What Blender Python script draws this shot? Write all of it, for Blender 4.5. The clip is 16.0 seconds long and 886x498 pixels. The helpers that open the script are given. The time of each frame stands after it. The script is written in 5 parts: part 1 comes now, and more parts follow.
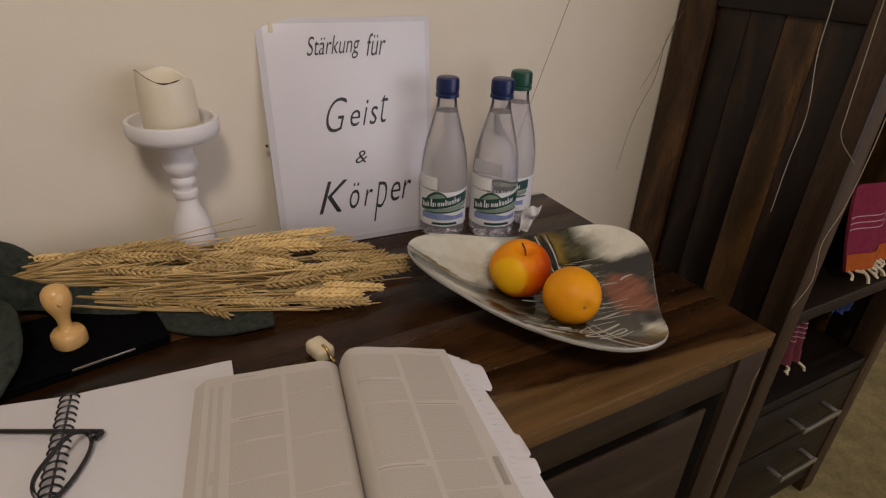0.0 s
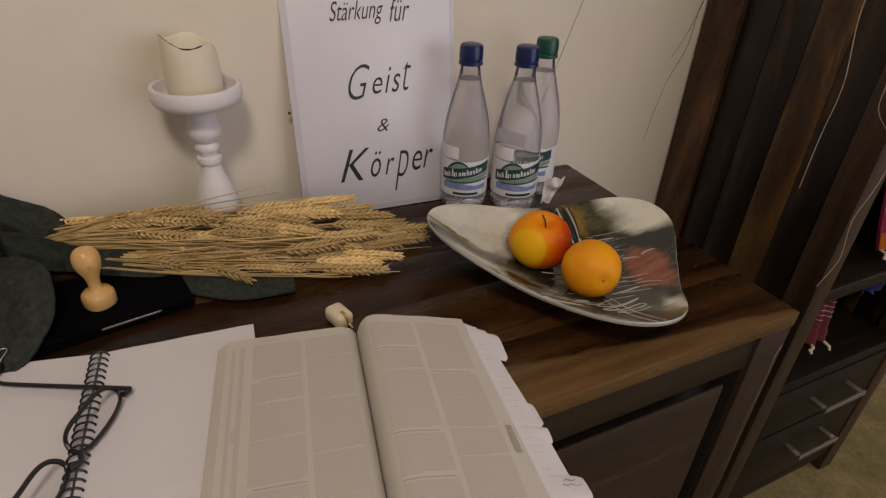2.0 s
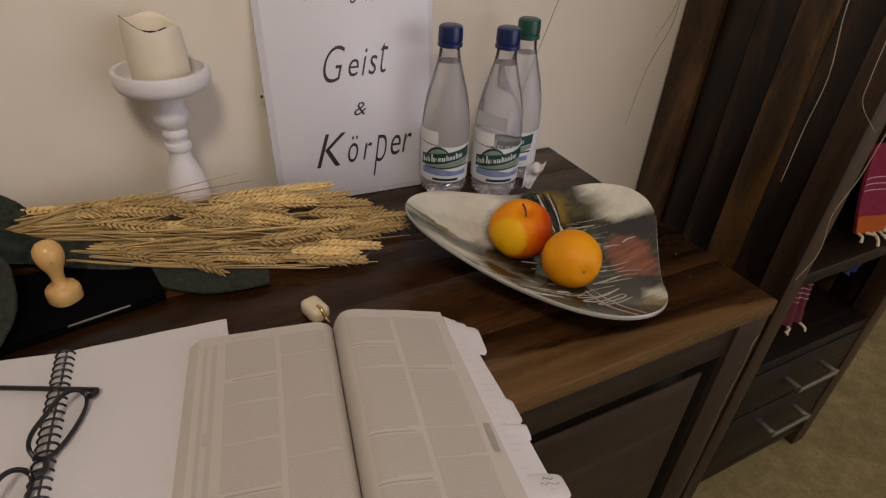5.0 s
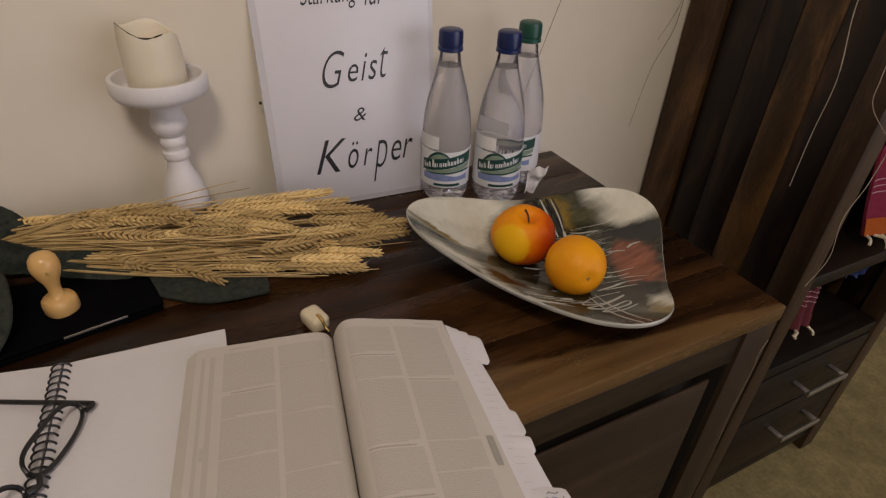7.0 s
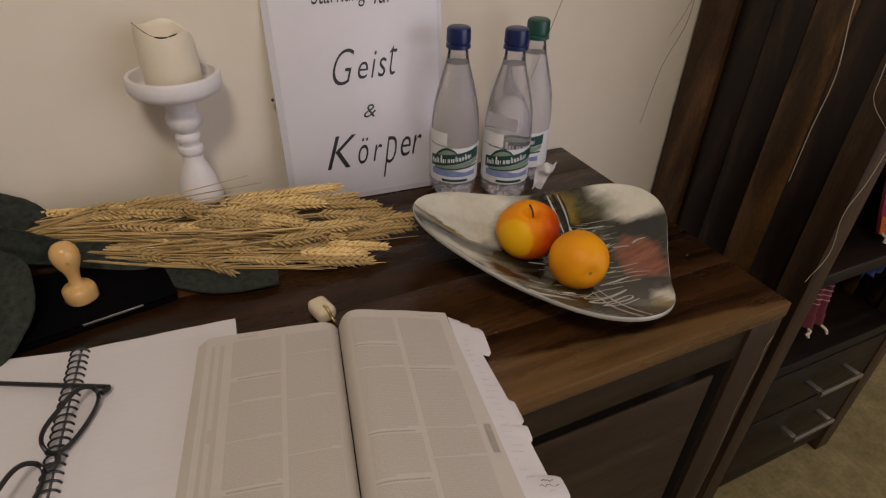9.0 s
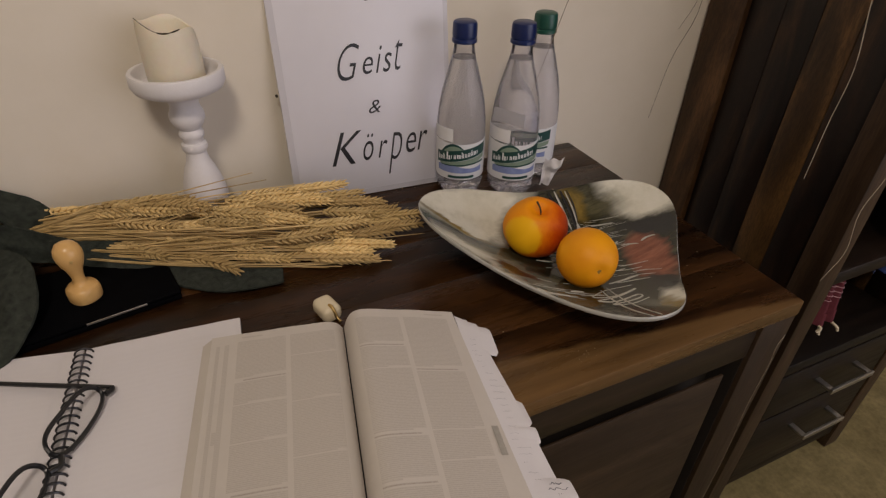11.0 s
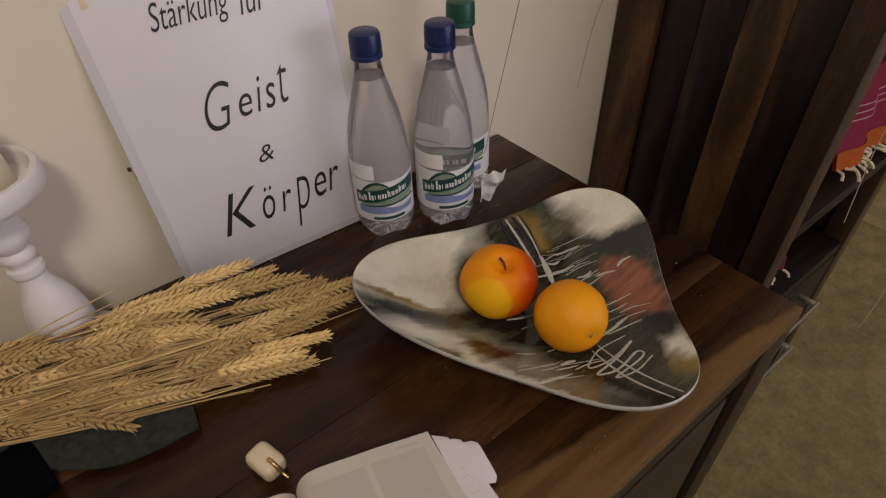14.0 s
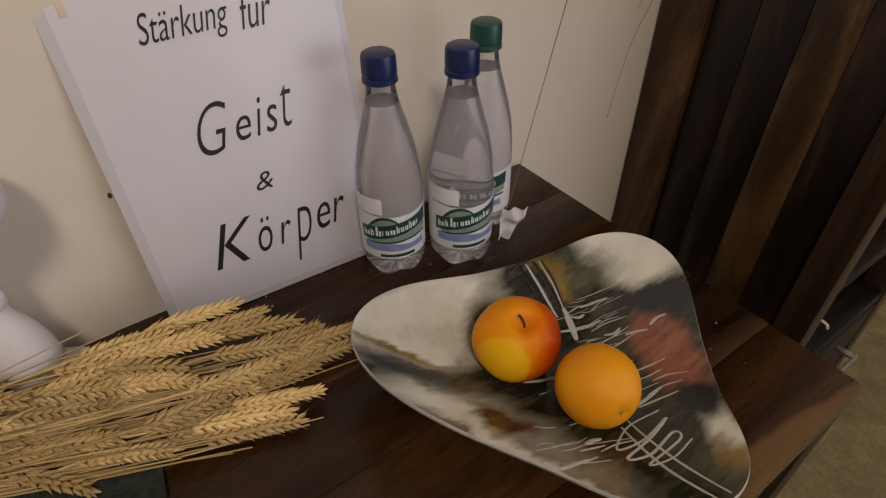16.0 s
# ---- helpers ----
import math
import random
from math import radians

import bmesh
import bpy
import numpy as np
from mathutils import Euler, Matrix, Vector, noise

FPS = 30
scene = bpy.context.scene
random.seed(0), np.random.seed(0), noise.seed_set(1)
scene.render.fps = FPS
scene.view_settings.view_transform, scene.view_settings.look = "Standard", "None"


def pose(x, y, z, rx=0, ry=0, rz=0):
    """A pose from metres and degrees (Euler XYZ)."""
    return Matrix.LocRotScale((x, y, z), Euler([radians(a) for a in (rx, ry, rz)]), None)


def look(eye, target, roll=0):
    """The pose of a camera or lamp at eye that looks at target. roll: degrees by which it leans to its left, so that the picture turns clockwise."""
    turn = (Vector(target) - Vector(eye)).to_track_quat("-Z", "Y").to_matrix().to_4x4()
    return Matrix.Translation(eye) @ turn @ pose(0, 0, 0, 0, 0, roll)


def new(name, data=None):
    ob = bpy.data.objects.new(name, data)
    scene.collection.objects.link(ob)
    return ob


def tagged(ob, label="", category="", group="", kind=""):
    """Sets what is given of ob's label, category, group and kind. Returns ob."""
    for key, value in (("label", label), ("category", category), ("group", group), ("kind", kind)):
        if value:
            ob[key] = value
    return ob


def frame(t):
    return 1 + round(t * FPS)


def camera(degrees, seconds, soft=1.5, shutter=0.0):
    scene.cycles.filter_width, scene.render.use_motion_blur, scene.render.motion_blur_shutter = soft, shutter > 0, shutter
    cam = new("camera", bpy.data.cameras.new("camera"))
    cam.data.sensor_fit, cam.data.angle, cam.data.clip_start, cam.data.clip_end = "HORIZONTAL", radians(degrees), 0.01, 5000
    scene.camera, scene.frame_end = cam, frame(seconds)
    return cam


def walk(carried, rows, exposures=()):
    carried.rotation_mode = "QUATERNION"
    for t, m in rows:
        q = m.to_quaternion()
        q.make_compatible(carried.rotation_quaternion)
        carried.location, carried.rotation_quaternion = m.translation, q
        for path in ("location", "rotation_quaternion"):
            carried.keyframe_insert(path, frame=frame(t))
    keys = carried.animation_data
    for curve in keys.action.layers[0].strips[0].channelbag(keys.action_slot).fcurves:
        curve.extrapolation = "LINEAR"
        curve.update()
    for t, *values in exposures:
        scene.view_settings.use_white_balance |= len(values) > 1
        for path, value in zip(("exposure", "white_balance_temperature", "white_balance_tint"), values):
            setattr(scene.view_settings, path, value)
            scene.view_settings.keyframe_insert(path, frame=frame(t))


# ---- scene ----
cam = camera(76.4, 16.0, soft=1.25)
PATH = [
    (0, (-0.649, -0.798, 1.213), (0.206, 0.736, 0.256), 2.6),
    (0.5, (-0.647, -0.801, 1.209), (0.163, 0.734, 0.217), 2.5),
    (1, (-0.643, -0.802, 1.211), (0.143, 0.717, 0.175), 2.3),
    (1.5, (-0.641, -0.804, 1.213), (0.135, 0.717, 0.173), 2.4),
    (2, (-0.644, -0.801, 1.214), (0.114, 0.721, 0.161), 2.4),
    (2.5, (-0.643, -0.797, 1.213), (0.11, 0.726, 0.157), 2.2),
    (3, (-0.642, -0.788, 1.217), (0.097, 0.725, 0.138), 2.0),
    (3.5, (-0.638, -0.788, 1.218), (0.132, 0.69, 0.112), 2.8),
    (4, (-0.636, -0.789, 1.221), (0.152, 0.675, 0.109), 3.4),
    (6.5, (-0.621, -0.772, 1.224), (0.174, 0.659, 0.076), 3.2),
    (7, (-0.622, -0.774, 1.222), (0.16, 0.686, 0.101), 2.7),
    (7.5, (-0.616, -0.777, 1.224), (0.127, 0.699, 0.097), 1.8),
    (8, (-0.612, -0.784, 1.223), (0.112, 0.699, 0.093), 1.6),
    (8.5, (-0.611, -0.791, 1.224), (0.102, 0.691, 0.087), 1.4),
    (9, (-0.613, -0.793, 1.226), (0.107, 0.692, 0.096), 1.8),
    (11.5, (-0.61, -0.779, 1.224), (0.084, 0.694, 0.062), 1.5),
    (12, (-0.611, -0.77, 1.22), (0.073, 0.684, 0.029), 2.2),
    (12.5, (-0.606, -0.745, 1.215), (0.087, 0.706, 0.026), 2.5),
    (13, (-0.591, -0.709, 1.225), (0.107, 0.688, -0.026), 0.2),
    (13.5, (-0.559, -0.644, 1.25), (0.25, 0.658, -0.034), -2.5),
    (14, (-0.541, -0.592, 1.255), (0.348, 0.615, -0.069), -2.5),
    (14.5, (-0.525, -0.603, 1.249), (0.277, 0.688, -0.05), -2.2),
    (15, (-0.502, -0.61, 1.243), (0.274, 0.71, -0.044), -2.0),
    (15.5, (-0.492, -0.59, 1.248), (0.302, 0.741, -0.017), -2.2),
    (16, (-0.499, -0.535, 1.238), (0.373, 0.721, -0.053), -0.9),
]
walk(cam, [(t, look(eye, target, roll)) for t, eye, target, roll in PATH])

# ---------------------------------------------------------------- light
world = bpy.data.worlds.new("world")
scene.world = world
world.use_nodes = True
world.node_tree.nodes["Background"].inputs[0].default_value = (0.05, 0.05, 0.055, 1)
world.node_tree.nodes["Background"].inputs[1].default_value = 0.1


def area_lamp(name, eye, target, size, watts, colour):
    data = bpy.data.lights.new(name, "AREA")
    data.shape, data.size, data.energy, data.color = "DISK", size, watts, colour
    ob = new(name, data)
    ob.matrix_world = look(eye, target)
    return ob


area_lamp("ceiling_lamp_light", (-0.86, -1.48, 2.42), (-0.2, -0.25, 0.8), 0.34, 15.0, (1.0, 0.855, 0.73))
area_lamp("window_light", (1.3, -2.9, 1.5), (0.1, 0.0, 0.9), 2.7, 30.5, (0.93, 0.88, 1.0))


T = 0.80          # height of the sideboard's top
WALL = -0.012     # front of the plaster


# ---------------------------------------------------------------- materials
def material(name, rough=0.6, metal=0.0, colour=(0.5, 0.5, 0.5), spec=0.5):
    m = bpy.data.materials.new(name)
    m.use_nodes = True
    b = m.node_tree.nodes["Principled BSDF"]
    b.inputs["Base Color"].default_value = (*colour, 1)
    b.inputs["Roughness"].default_value = rough
    b.inputs["Metallic"].default_value = metal
    b.inputs["Specular IOR Level"].default_value = spec
    return m


def node(m, kind, **settings):
    n = m.node_tree.nodes.new(kind)
    for k, v in settings.items():
        n.inputs[k].default_value = v
    return n


def link(m, a, b):
    m.node_tree.links.new(a, b)


def bsdf(m):
    return m.node_tree.nodes["Principled BSDF"]


def coords(m, scale=(1, 1, 1), which="Object", turn=(0, 0, 0)):
    c = node(m, "ShaderNodeTexCoord")
    mp = node(m, "ShaderNodeMapping")
    mp.inputs["Scale"].default_value = scale
    mp.inputs["Rotation"].default_value = turn
    link(m, c.outputs[which], mp.inputs["Vector"])
    return mp.outputs["Vector"]


def noise_tex(m, vec, scale, detail=4.0, rough=0.55, distortion=0.0):
    n = node(m, "ShaderNodeTexNoise")
    n.inputs["Scale"].default_value = scale
    n.inputs["Detail"].default_value = detail
    n.inputs["Roughness"].default_value = rough
    n.inputs["Distortion"].default_value = distortion
    if vec is not None:
        link(m, vec, n.inputs["Vector"])
    return n.outputs["Fac"]


def ramp(m, fac, *stops):
    r = node(m, "ShaderNodeValToRGB")
    e = r.color_ramp.elements
    while len(e) < len(stops):
        e.new(0.5)
    for el, (p, c) in zip(e, stops):
        el.position = p
        el.color = (*c, 1) if len(c) == 3 else c
    link(m, fac, r.inputs["Fac"])
    return r.outputs["Color"]


def mix(m, fac, a, b, how="MIX"):
    n = m.node_tree.nodes.new("ShaderNodeMix")
    n.data_type, n.blend_type = "RGBA", how
    if isinstance(fac, float):
        n.inputs[0].default_value = fac
    else:
        link(m, fac, n.inputs[0])
    for v, i in ((a, 6), (b, 7)):
        if isinstance(v, tuple):
            n.inputs[i].default_value = (*v, 1)
        else:
            link(m, v, n.inputs[i])
    return n.outputs[2]


def bump(m, fac, strength=0.2, distance=0.002):
    b = node(m, "ShaderNodeBump")
    b.inputs["Strength"].default_value = strength
    b.inputs["Distance"].default_value = distance
    link(m, fac, b.inputs["Height"])
    link(m, b.outputs["Normal"], bsdf(m).inputs["Normal"])


def plain(name, c1, c2, rough, scale=30, spec=0.5, metal=0.0, bumps=0.1, dist=0.001, which="Object"):
    """A surface that varies between two colours at two scales."""
    m = material(name, rough, metal, c1, spec)
    v = coords(m, which=which)
    a, b = noise_tex(m, v, scale, 5), noise_tex(m, v, scale * 9, 3)
    col = mix(m, 0.35, ramp(m, a, (0.3, c1), (0.7, c2)), ramp(m, b, (0.3, c1), (0.7, c2)))
    link(m, col, bsdf(m).inputs["Base Color"])
    if bumps:
        bump(m, b, bumps, dist)
    return m


def wood(name, dark, mid, light, along=0, rough=0.4, per_piece=True, spec=0.35, run=0.75, warp=0.8):
    """Dark wood with grain along one axis; each piece takes its own tone."""
    m = material(name, rough, 0, mid, spec)
    s = [9.0, 9.0, 9.0]
    s[along] = run
    c = node(m, "ShaderNodeTexCoord")
    info = node(m, "ShaderNodeObjectInfo")
    add = node(m, "ShaderNodeVectorMath")
    add.operation = "MULTIPLY_ADD"
    add.inputs[1].default_value = (37.0, 19.0, 53.0)
    link(m, info.outputs["Random"], add.inputs[0])
    link(m, c.outputs["Object"], add.inputs[2])
    mp = node(m, "ShaderNodeMapping")
    mp.inputs["Scale"].default_value = s
    link(m, add.outputs["Vector"], mp.inputs["Vector"])
    v = mp.outputs["Vector"]
    big = noise_tex(m, v, 1.5, 3, 0.5, warp)
    fine = noise_tex(m, v, 9, 6, 0.65, 0.5)
    pores = noise_tex(m, v, 42, 2, 0.6)
    col = ramp(m, big, (0.3, dark), (0.52, mid), (0.75, light))
    col = mix(m, 0.55, col, ramp(m, fine, (0.3, dark), (0.7, light)), "SOFT_LIGHT")
    col = mix(m, 0.4, col, ramp(m, pores, (0.42, (0.25, 0.25, 0.25)), (0.56, (1, 1, 1))), "MULTIPLY")
    if per_piece:
        tone = ramp(m, info.outputs["Random"], (0.0, (0.72, 0.70, 0.68)), (0.5, (0.95, 0.94, 0.92)), (1.0, (1.2, 1.17, 1.12)))
        col = mix(m, 1.0, col, tone, "MULTIPLY")
    link(m, col, bsdf(m).inputs["Base Color"])
    link(m, ramp(m, fine, (0.2, (rough - 0.1,) * 3), (0.8, (rough + 0.15,) * 3)), bsdf(m).inputs["Roughness"])
    bump(m, fine, 0.12, 0.0006)
    return m


def glass(name, ior=1.33, rough=0.0, tint=(1, 1, 1)):
    m = material(name, rough, 0, tint)
    bsdf(m).inputs["Transmission Weight"].default_value = 1.0
    bsdf(m).inputs["IOR"].default_value = ior
    return m


def film_plastic(name, tint=(0.93, 0.94, 0.95)):
    """Thin clear plastic: straight through, with a gloss that grows at the edges."""
    m = bpy.data.materials.new(name)
    m.use_nodes = True
    nt = m.node_tree
    nt.nodes.remove(nt.nodes["Principled BSDF"])
    tr, gl, mx, fr = (nt.nodes.new(k) for k in ("ShaderNodeBsdfTransparent", "ShaderNodeBsdfGlossy", "ShaderNodeMixShader", "ShaderNodeFresnel"))
    tr.inputs[0].default_value = (*tint, 1)
    gl.inputs["Roughness"].default_value = 0.05
    fr.inputs["IOR"].default_value = 1.28
    nt.links.new(fr.outputs[0], mx.inputs[0])
    nt.links.new(tr.outputs[0], mx.inputs[1])
    nt.links.new(gl.outputs[0], mx.inputs[2])
    nt.links.new(mx.outputs[0], nt.nodes["Material Output"].inputs[0])
    return m


M_WALL = plain("cream_plaster", (0.70, 0.64, 0.53), (0.76, 0.70, 0.60), 0.85, 2.5, 0.2, bumps=0.15, dist=0.0015)
M_CEIL = plain("white_ceiling", (0.74, 0.72, 0.68), (0.78, 0.76, 0.72), 0.9, 3, 0.2)
M_TOP = wood("dark_sheesham_boards", (0.018, 0.0078, 0.0030), (0.079, 0.0365, 0.0125), (0.153, 0.075, 0.0250), 0, 0.27, per_piece=False, spec=0.28, run=1.1, warp=1.6)
M_TOPEDGE = wood("sheesham_board_with_sapwood", (0.018, 0.0078, 0.0030), (0.079, 0.0365, 0.0125), (0.153, 0.075, 0.0250), 0, 0.27, per_piece=False, spec=0.28, run=1.1, warp=1.6)


def sapwood(m):
    """A paler, golden strip along the front of the board, with a wavering border that widens to the left."""
    c = node(m, "ShaderNodeTexCoord")
    sep = node(m, "ShaderNodeSeparateXYZ")
    link(m, c.outputs["Object"], sep.inputs[0])
    wander = noise_tex(m, coords(m, (7, 7, 7)), 1.0, 4, 0.6)

    def sums(a, k, b):
        n = node(m, "ShaderNodeMath")
        n.operation, n.inputs[1].default_value = "MULTIPLY_ADD", k
        link(m, a, n.inputs[0])
        if isinstance(b, float):
            n.inputs[2].default_value = b
        else:
            link(m, b, n.inputs[2])
        return n.outputs[0]

    depth = sums(wander, 0.030, sums(sep.outputs["X"], -0.128, sums(sep.outputs["Y"], -1.0, -0.508)))
    inside = ramp(m, sums(depth, 40.0, 0.5), (0.38, (0, 0, 0)), (0.62, (1, 1, 1)))
    grain = noise_tex(m, coords(m, (3, 70, 70)), 1.0, 5, 0.6)
    gold = ramp(m, grain, (0.3, (0.074, 0.039, 0.014)), (0.7, (0.165, 0.091, 0.034)))
    b = bsdf(m).inputs["Base Color"]
    link(m, mix(m, inside, b.links[0].from_socket, gold), b)


sapwood(M_TOPEDGE)
M_FRONT = wood("dark_sheesham_front", (0.028, 0.017, 0.010), (0.055, 0.036, 0.022), (0.094, 0.063, 0.038), 0, 0.42)
M_CABPOST = wood("brown_cabinet_upright", (0.022, 0.012, 0.006), (0.085, 0.047, 0.021), (0.165, 0.098, 0.046), 2, 0.42, run=1.6, warp=1.8)
M_POST = wood("dark_sheesham_upright", (0.040, 0.025, 0.015), (0.086, 0.055, 0.033), (0.145, 0.096, 0.057), 2, 0.42)
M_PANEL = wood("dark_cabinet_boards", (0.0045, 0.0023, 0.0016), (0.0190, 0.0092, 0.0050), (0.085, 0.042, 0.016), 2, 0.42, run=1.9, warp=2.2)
M_PANELMID = wood("brown_cabinet_board", (0.024, 0.013, 0.005), (0.095, 0.053, 0.018), (0.20, 0.118, 0.042), 2, 0.42, per_piece=False, run=1.9, warp=2.0)
M_CABFRONT = wood("dark_cabinet_front", (0.009, 0.0050, 0.0027), (0.022, 0.0125, 0.0066), (0.054, 0.032, 0.017), 0, 0.42)
M_PADBLACK = plain("worn_black_tin", (0.0010, 0.0010, 0.0016), (0.0024, 0.0024, 0.0032), 0.75, 60, 0.04, bumps=0.04)
M_BLACK = plain("black_plastic", (0.006, 0.006, 0.007), (0.012, 0.012, 0.013), 0.3, 60, 0.5, bumps=0.04)
# near-black that stands in for the shade inside gaps and cupboards
M_DARK = plain("dark_inner_shade", (0.01, 0.007, 0.005), (0.014, 0.009, 0.006), 0.8, 20)
M_STEEL = plain("brushed_steel", (0.50, 0.49, 0.47), (0.60, 0.59, 0.57), 0.35, 80, metal=1.0, bumps=0.05)
M_BRASS = plain("brass", (0.60, 0.42, 0.16), (0.70, 0.50, 0.22), 0.3, 80, metal=1.0, bumps=0.05)
M_BOARD = plain("white_laminated_card", (0.66, 0.65, 0.70), (0.70, 0.69, 0.735), 0.28, 4, 0.5, bumps=0.03, dist=0.002)
M_INK = plain("black_print", (0.012, 0.012, 0.014), (0.02, 0.02, 0.022), 0.35, 90)
M_PAINTW = plain("white_paint_on_wood", (0.74, 0.72, 0.73), (0.68, 0.66, 0.66), 0.5, 40, 0.4, bumps=0.15)
M_WAX = plain("ivory_wax", (0.74, 0.68, 0.55), (0.70, 0.63, 0.49), 0.45, 25, 0.4, bumps=0.1)
bsdf(M_WAX).inputs["Subsurface Weight"].default_value = 0.25
bsdf(M_WAX).inputs["Subsurface Radius"].default_value = (0.01, 0.006, 0.003)
M_SOOT = plain("soot", (0.02, 0.016, 0.010), (0.06, 0.045, 0.025), 0.9, 200)
def toned(m, low, high):
    """Let each piece take its own tone of the material."""
    info = node(m, "ShaderNodeObjectInfo")
    b = bsdf(m).inputs["Base Color"]
    col = b.links[0].from_socket
    link(m, mix(m, 1.0, col, ramp(m, info.outputs["Random"], (0.0, low), (1.0, high)), "MULTIPLY"), b)


M_STRAW = plain("dry_straw", (0.44, 0.31, 0.125), (0.70, 0.52, 0.26), 0.5, 30, 0.35, bumps=0.2)
M_EAR = plain("ripe_wheat_husk", (0.54, 0.385, 0.155), (0.82, 0.635, 0.325), 0.6, 60, 0.3, bumps=0.25)
M_EARDARK = plain("brown_wheat_husk", (0.42, 0.29, 0.115), (0.68, 0.50, 0.24), 0.65, 60, 0.3, bumps=0.25)
toned(M_STRAW, (0.55, 0.52, 0.45), (1.15, 1.12, 1.05))
toned(M_EAR, (0.66, 0.63, 0.58), (1.30, 1.29, 1.26))
toned(M_EARDARK, (0.74, 0.72, 0.68), (1.12, 1.12, 1.12))
M_FELT = plain("dark_green_felt", (0.010, 0.0145, 0.0105), (0.074, 0.088, 0.068), 0.95, 130, 0.05, bumps=1.0, dist=0.004)
bsdf(M_FELT).inputs["Sheen Weight"].default_value = 0.06
M_BEECH = plain("varnished_beech", (0.62, 0.36, 0.12), (0.70, 0.44, 0.17), 0.3, 12, 0.5, bumps=0.05)
M_PAPER = plain("white_notepaper", (0.64, 0.62, 0.64), (0.67, 0.65, 0.67), 0.8, 14, 0.2, bumps=0.06)
M_BIBLE = plain("thin_cream_paper", (0.515, 0.478, 0.435), (0.55, 0.512, 0.470), 0.7, 18, 0.25, bumps=0.08)
M_CREAM = plain("ivory_resin", (0.72, 0.64, 0.47), (0.66, 0.57, 0.40), 0.35, 30, 0.5, bumps=0.05)
M_BLUECAP = plain("dark_blue_plastic", (0.004, 0.013, 0.075), (0.008, 0.020, 0.095), 0.30, 50, 0.5, bumps=0.05)
M_GREENCAP = plain("dark_green_plastic", (0.010, 0.062, 0.045), (0.014, 0.078, 0.056), 0.35, 50, 0.5, bumps=0.05)
M_LABEL = plain("white_bottle_label", (0.72, 0.73, 0.74), (0.78, 0.78, 0.79), 0.4, 60, 0.4, bumps=0.03)
M_LGREEN = plain("label_dark_green", (0.010, 0.050, 0.045), (0.014, 0.065, 0.055), 0.4, 60)
M_LLIGHT = plain("label_pale_green", (0.19, 0.27, 0.20), (0.29, 0.36, 0.28), 0.4, 90)
M_LBLUE = plain("label_blue", (0.15, 0.20, 0.44), (0.30, 0.36, 0.58), 0.4, 120)
M_WATER = glass("water_in_clear_plastic", 1.33, 0.01, (0.95, 0.945, 0.99))
bsdf(M_WATER).inputs["Transmission Weight"].default_value = 0.86
M_LENS = film_plastic("clear_lens", (0.965, 0.965, 0.965))
M_PET = film_plastic("clear_plastic", (0.90, 0.90, 0.93))
M_PINK = plain("pink_woven_cotton", (0.15, 0.016, 0.036), (0.20, 0.026, 0.052), 0.9, 90, 0.1, bumps=0.5)
M_ORANGEW = plain("orange_woven_cotton", (0.30, 0.065, 0.012), (0.38, 0.095, 0.02), 0.9, 90, 0.1, bumps=0.5)
M_FRINGE = plain("cream_cotton_fringe", (0.60, 0.52, 0.36), (0.70, 0.62, 0.46), 0.9, 90, 0.1, bumps=0.5)
# duller copy of the pink, with the shade under the shelf in its colour
M_SHADEPINK = plain("shaded_pink_cotton", (0.105, 0.024, 0.032), (0.15, 0.040, 0.050), 0.9, 90, 0.1, bumps=0.5)
M_PALEPINK = plain("pale_pink_cotton", (0.42, 0.24, 0.27), (0.55, 0.36, 0.38), 0.9, 200, 0.1, bumps=0.4)
M_TWIG = plain("brown_dry_stem", (0.10, 0.07, 0.04), (0.17, 0.12, 0.07), 0.7, 60)
M_THREAD = plain("pale_dry_fibre", (0.24, 0.20, 0.15), (0.32, 0.27, 0.20), 0.6, 50)
M_TISSUE = plain("crumpled_white_paper", (0.76, 0.74, 0.75), (0.80, 0.78, 0.79), 0.8, 60, 0.2, bumps=0.2)


def orange_peel():
    m = material("orange_peel", 0.52, 0, (0.80, 0.30, 0.02), 0.3)
    v = coords(m)
    big, pits = noise_tex(m, v, 22, 3), noise_tex(m, v, 420, 2)
    link(m, ramp(m, big, (0.3, (0.74, 0.27, 0.002)), (0.7, (0.82, 0.35, 0.004))), bsdf(m).inputs["Base Color"])
    bump(m, pits, 0.25, 0.0008)
    return m


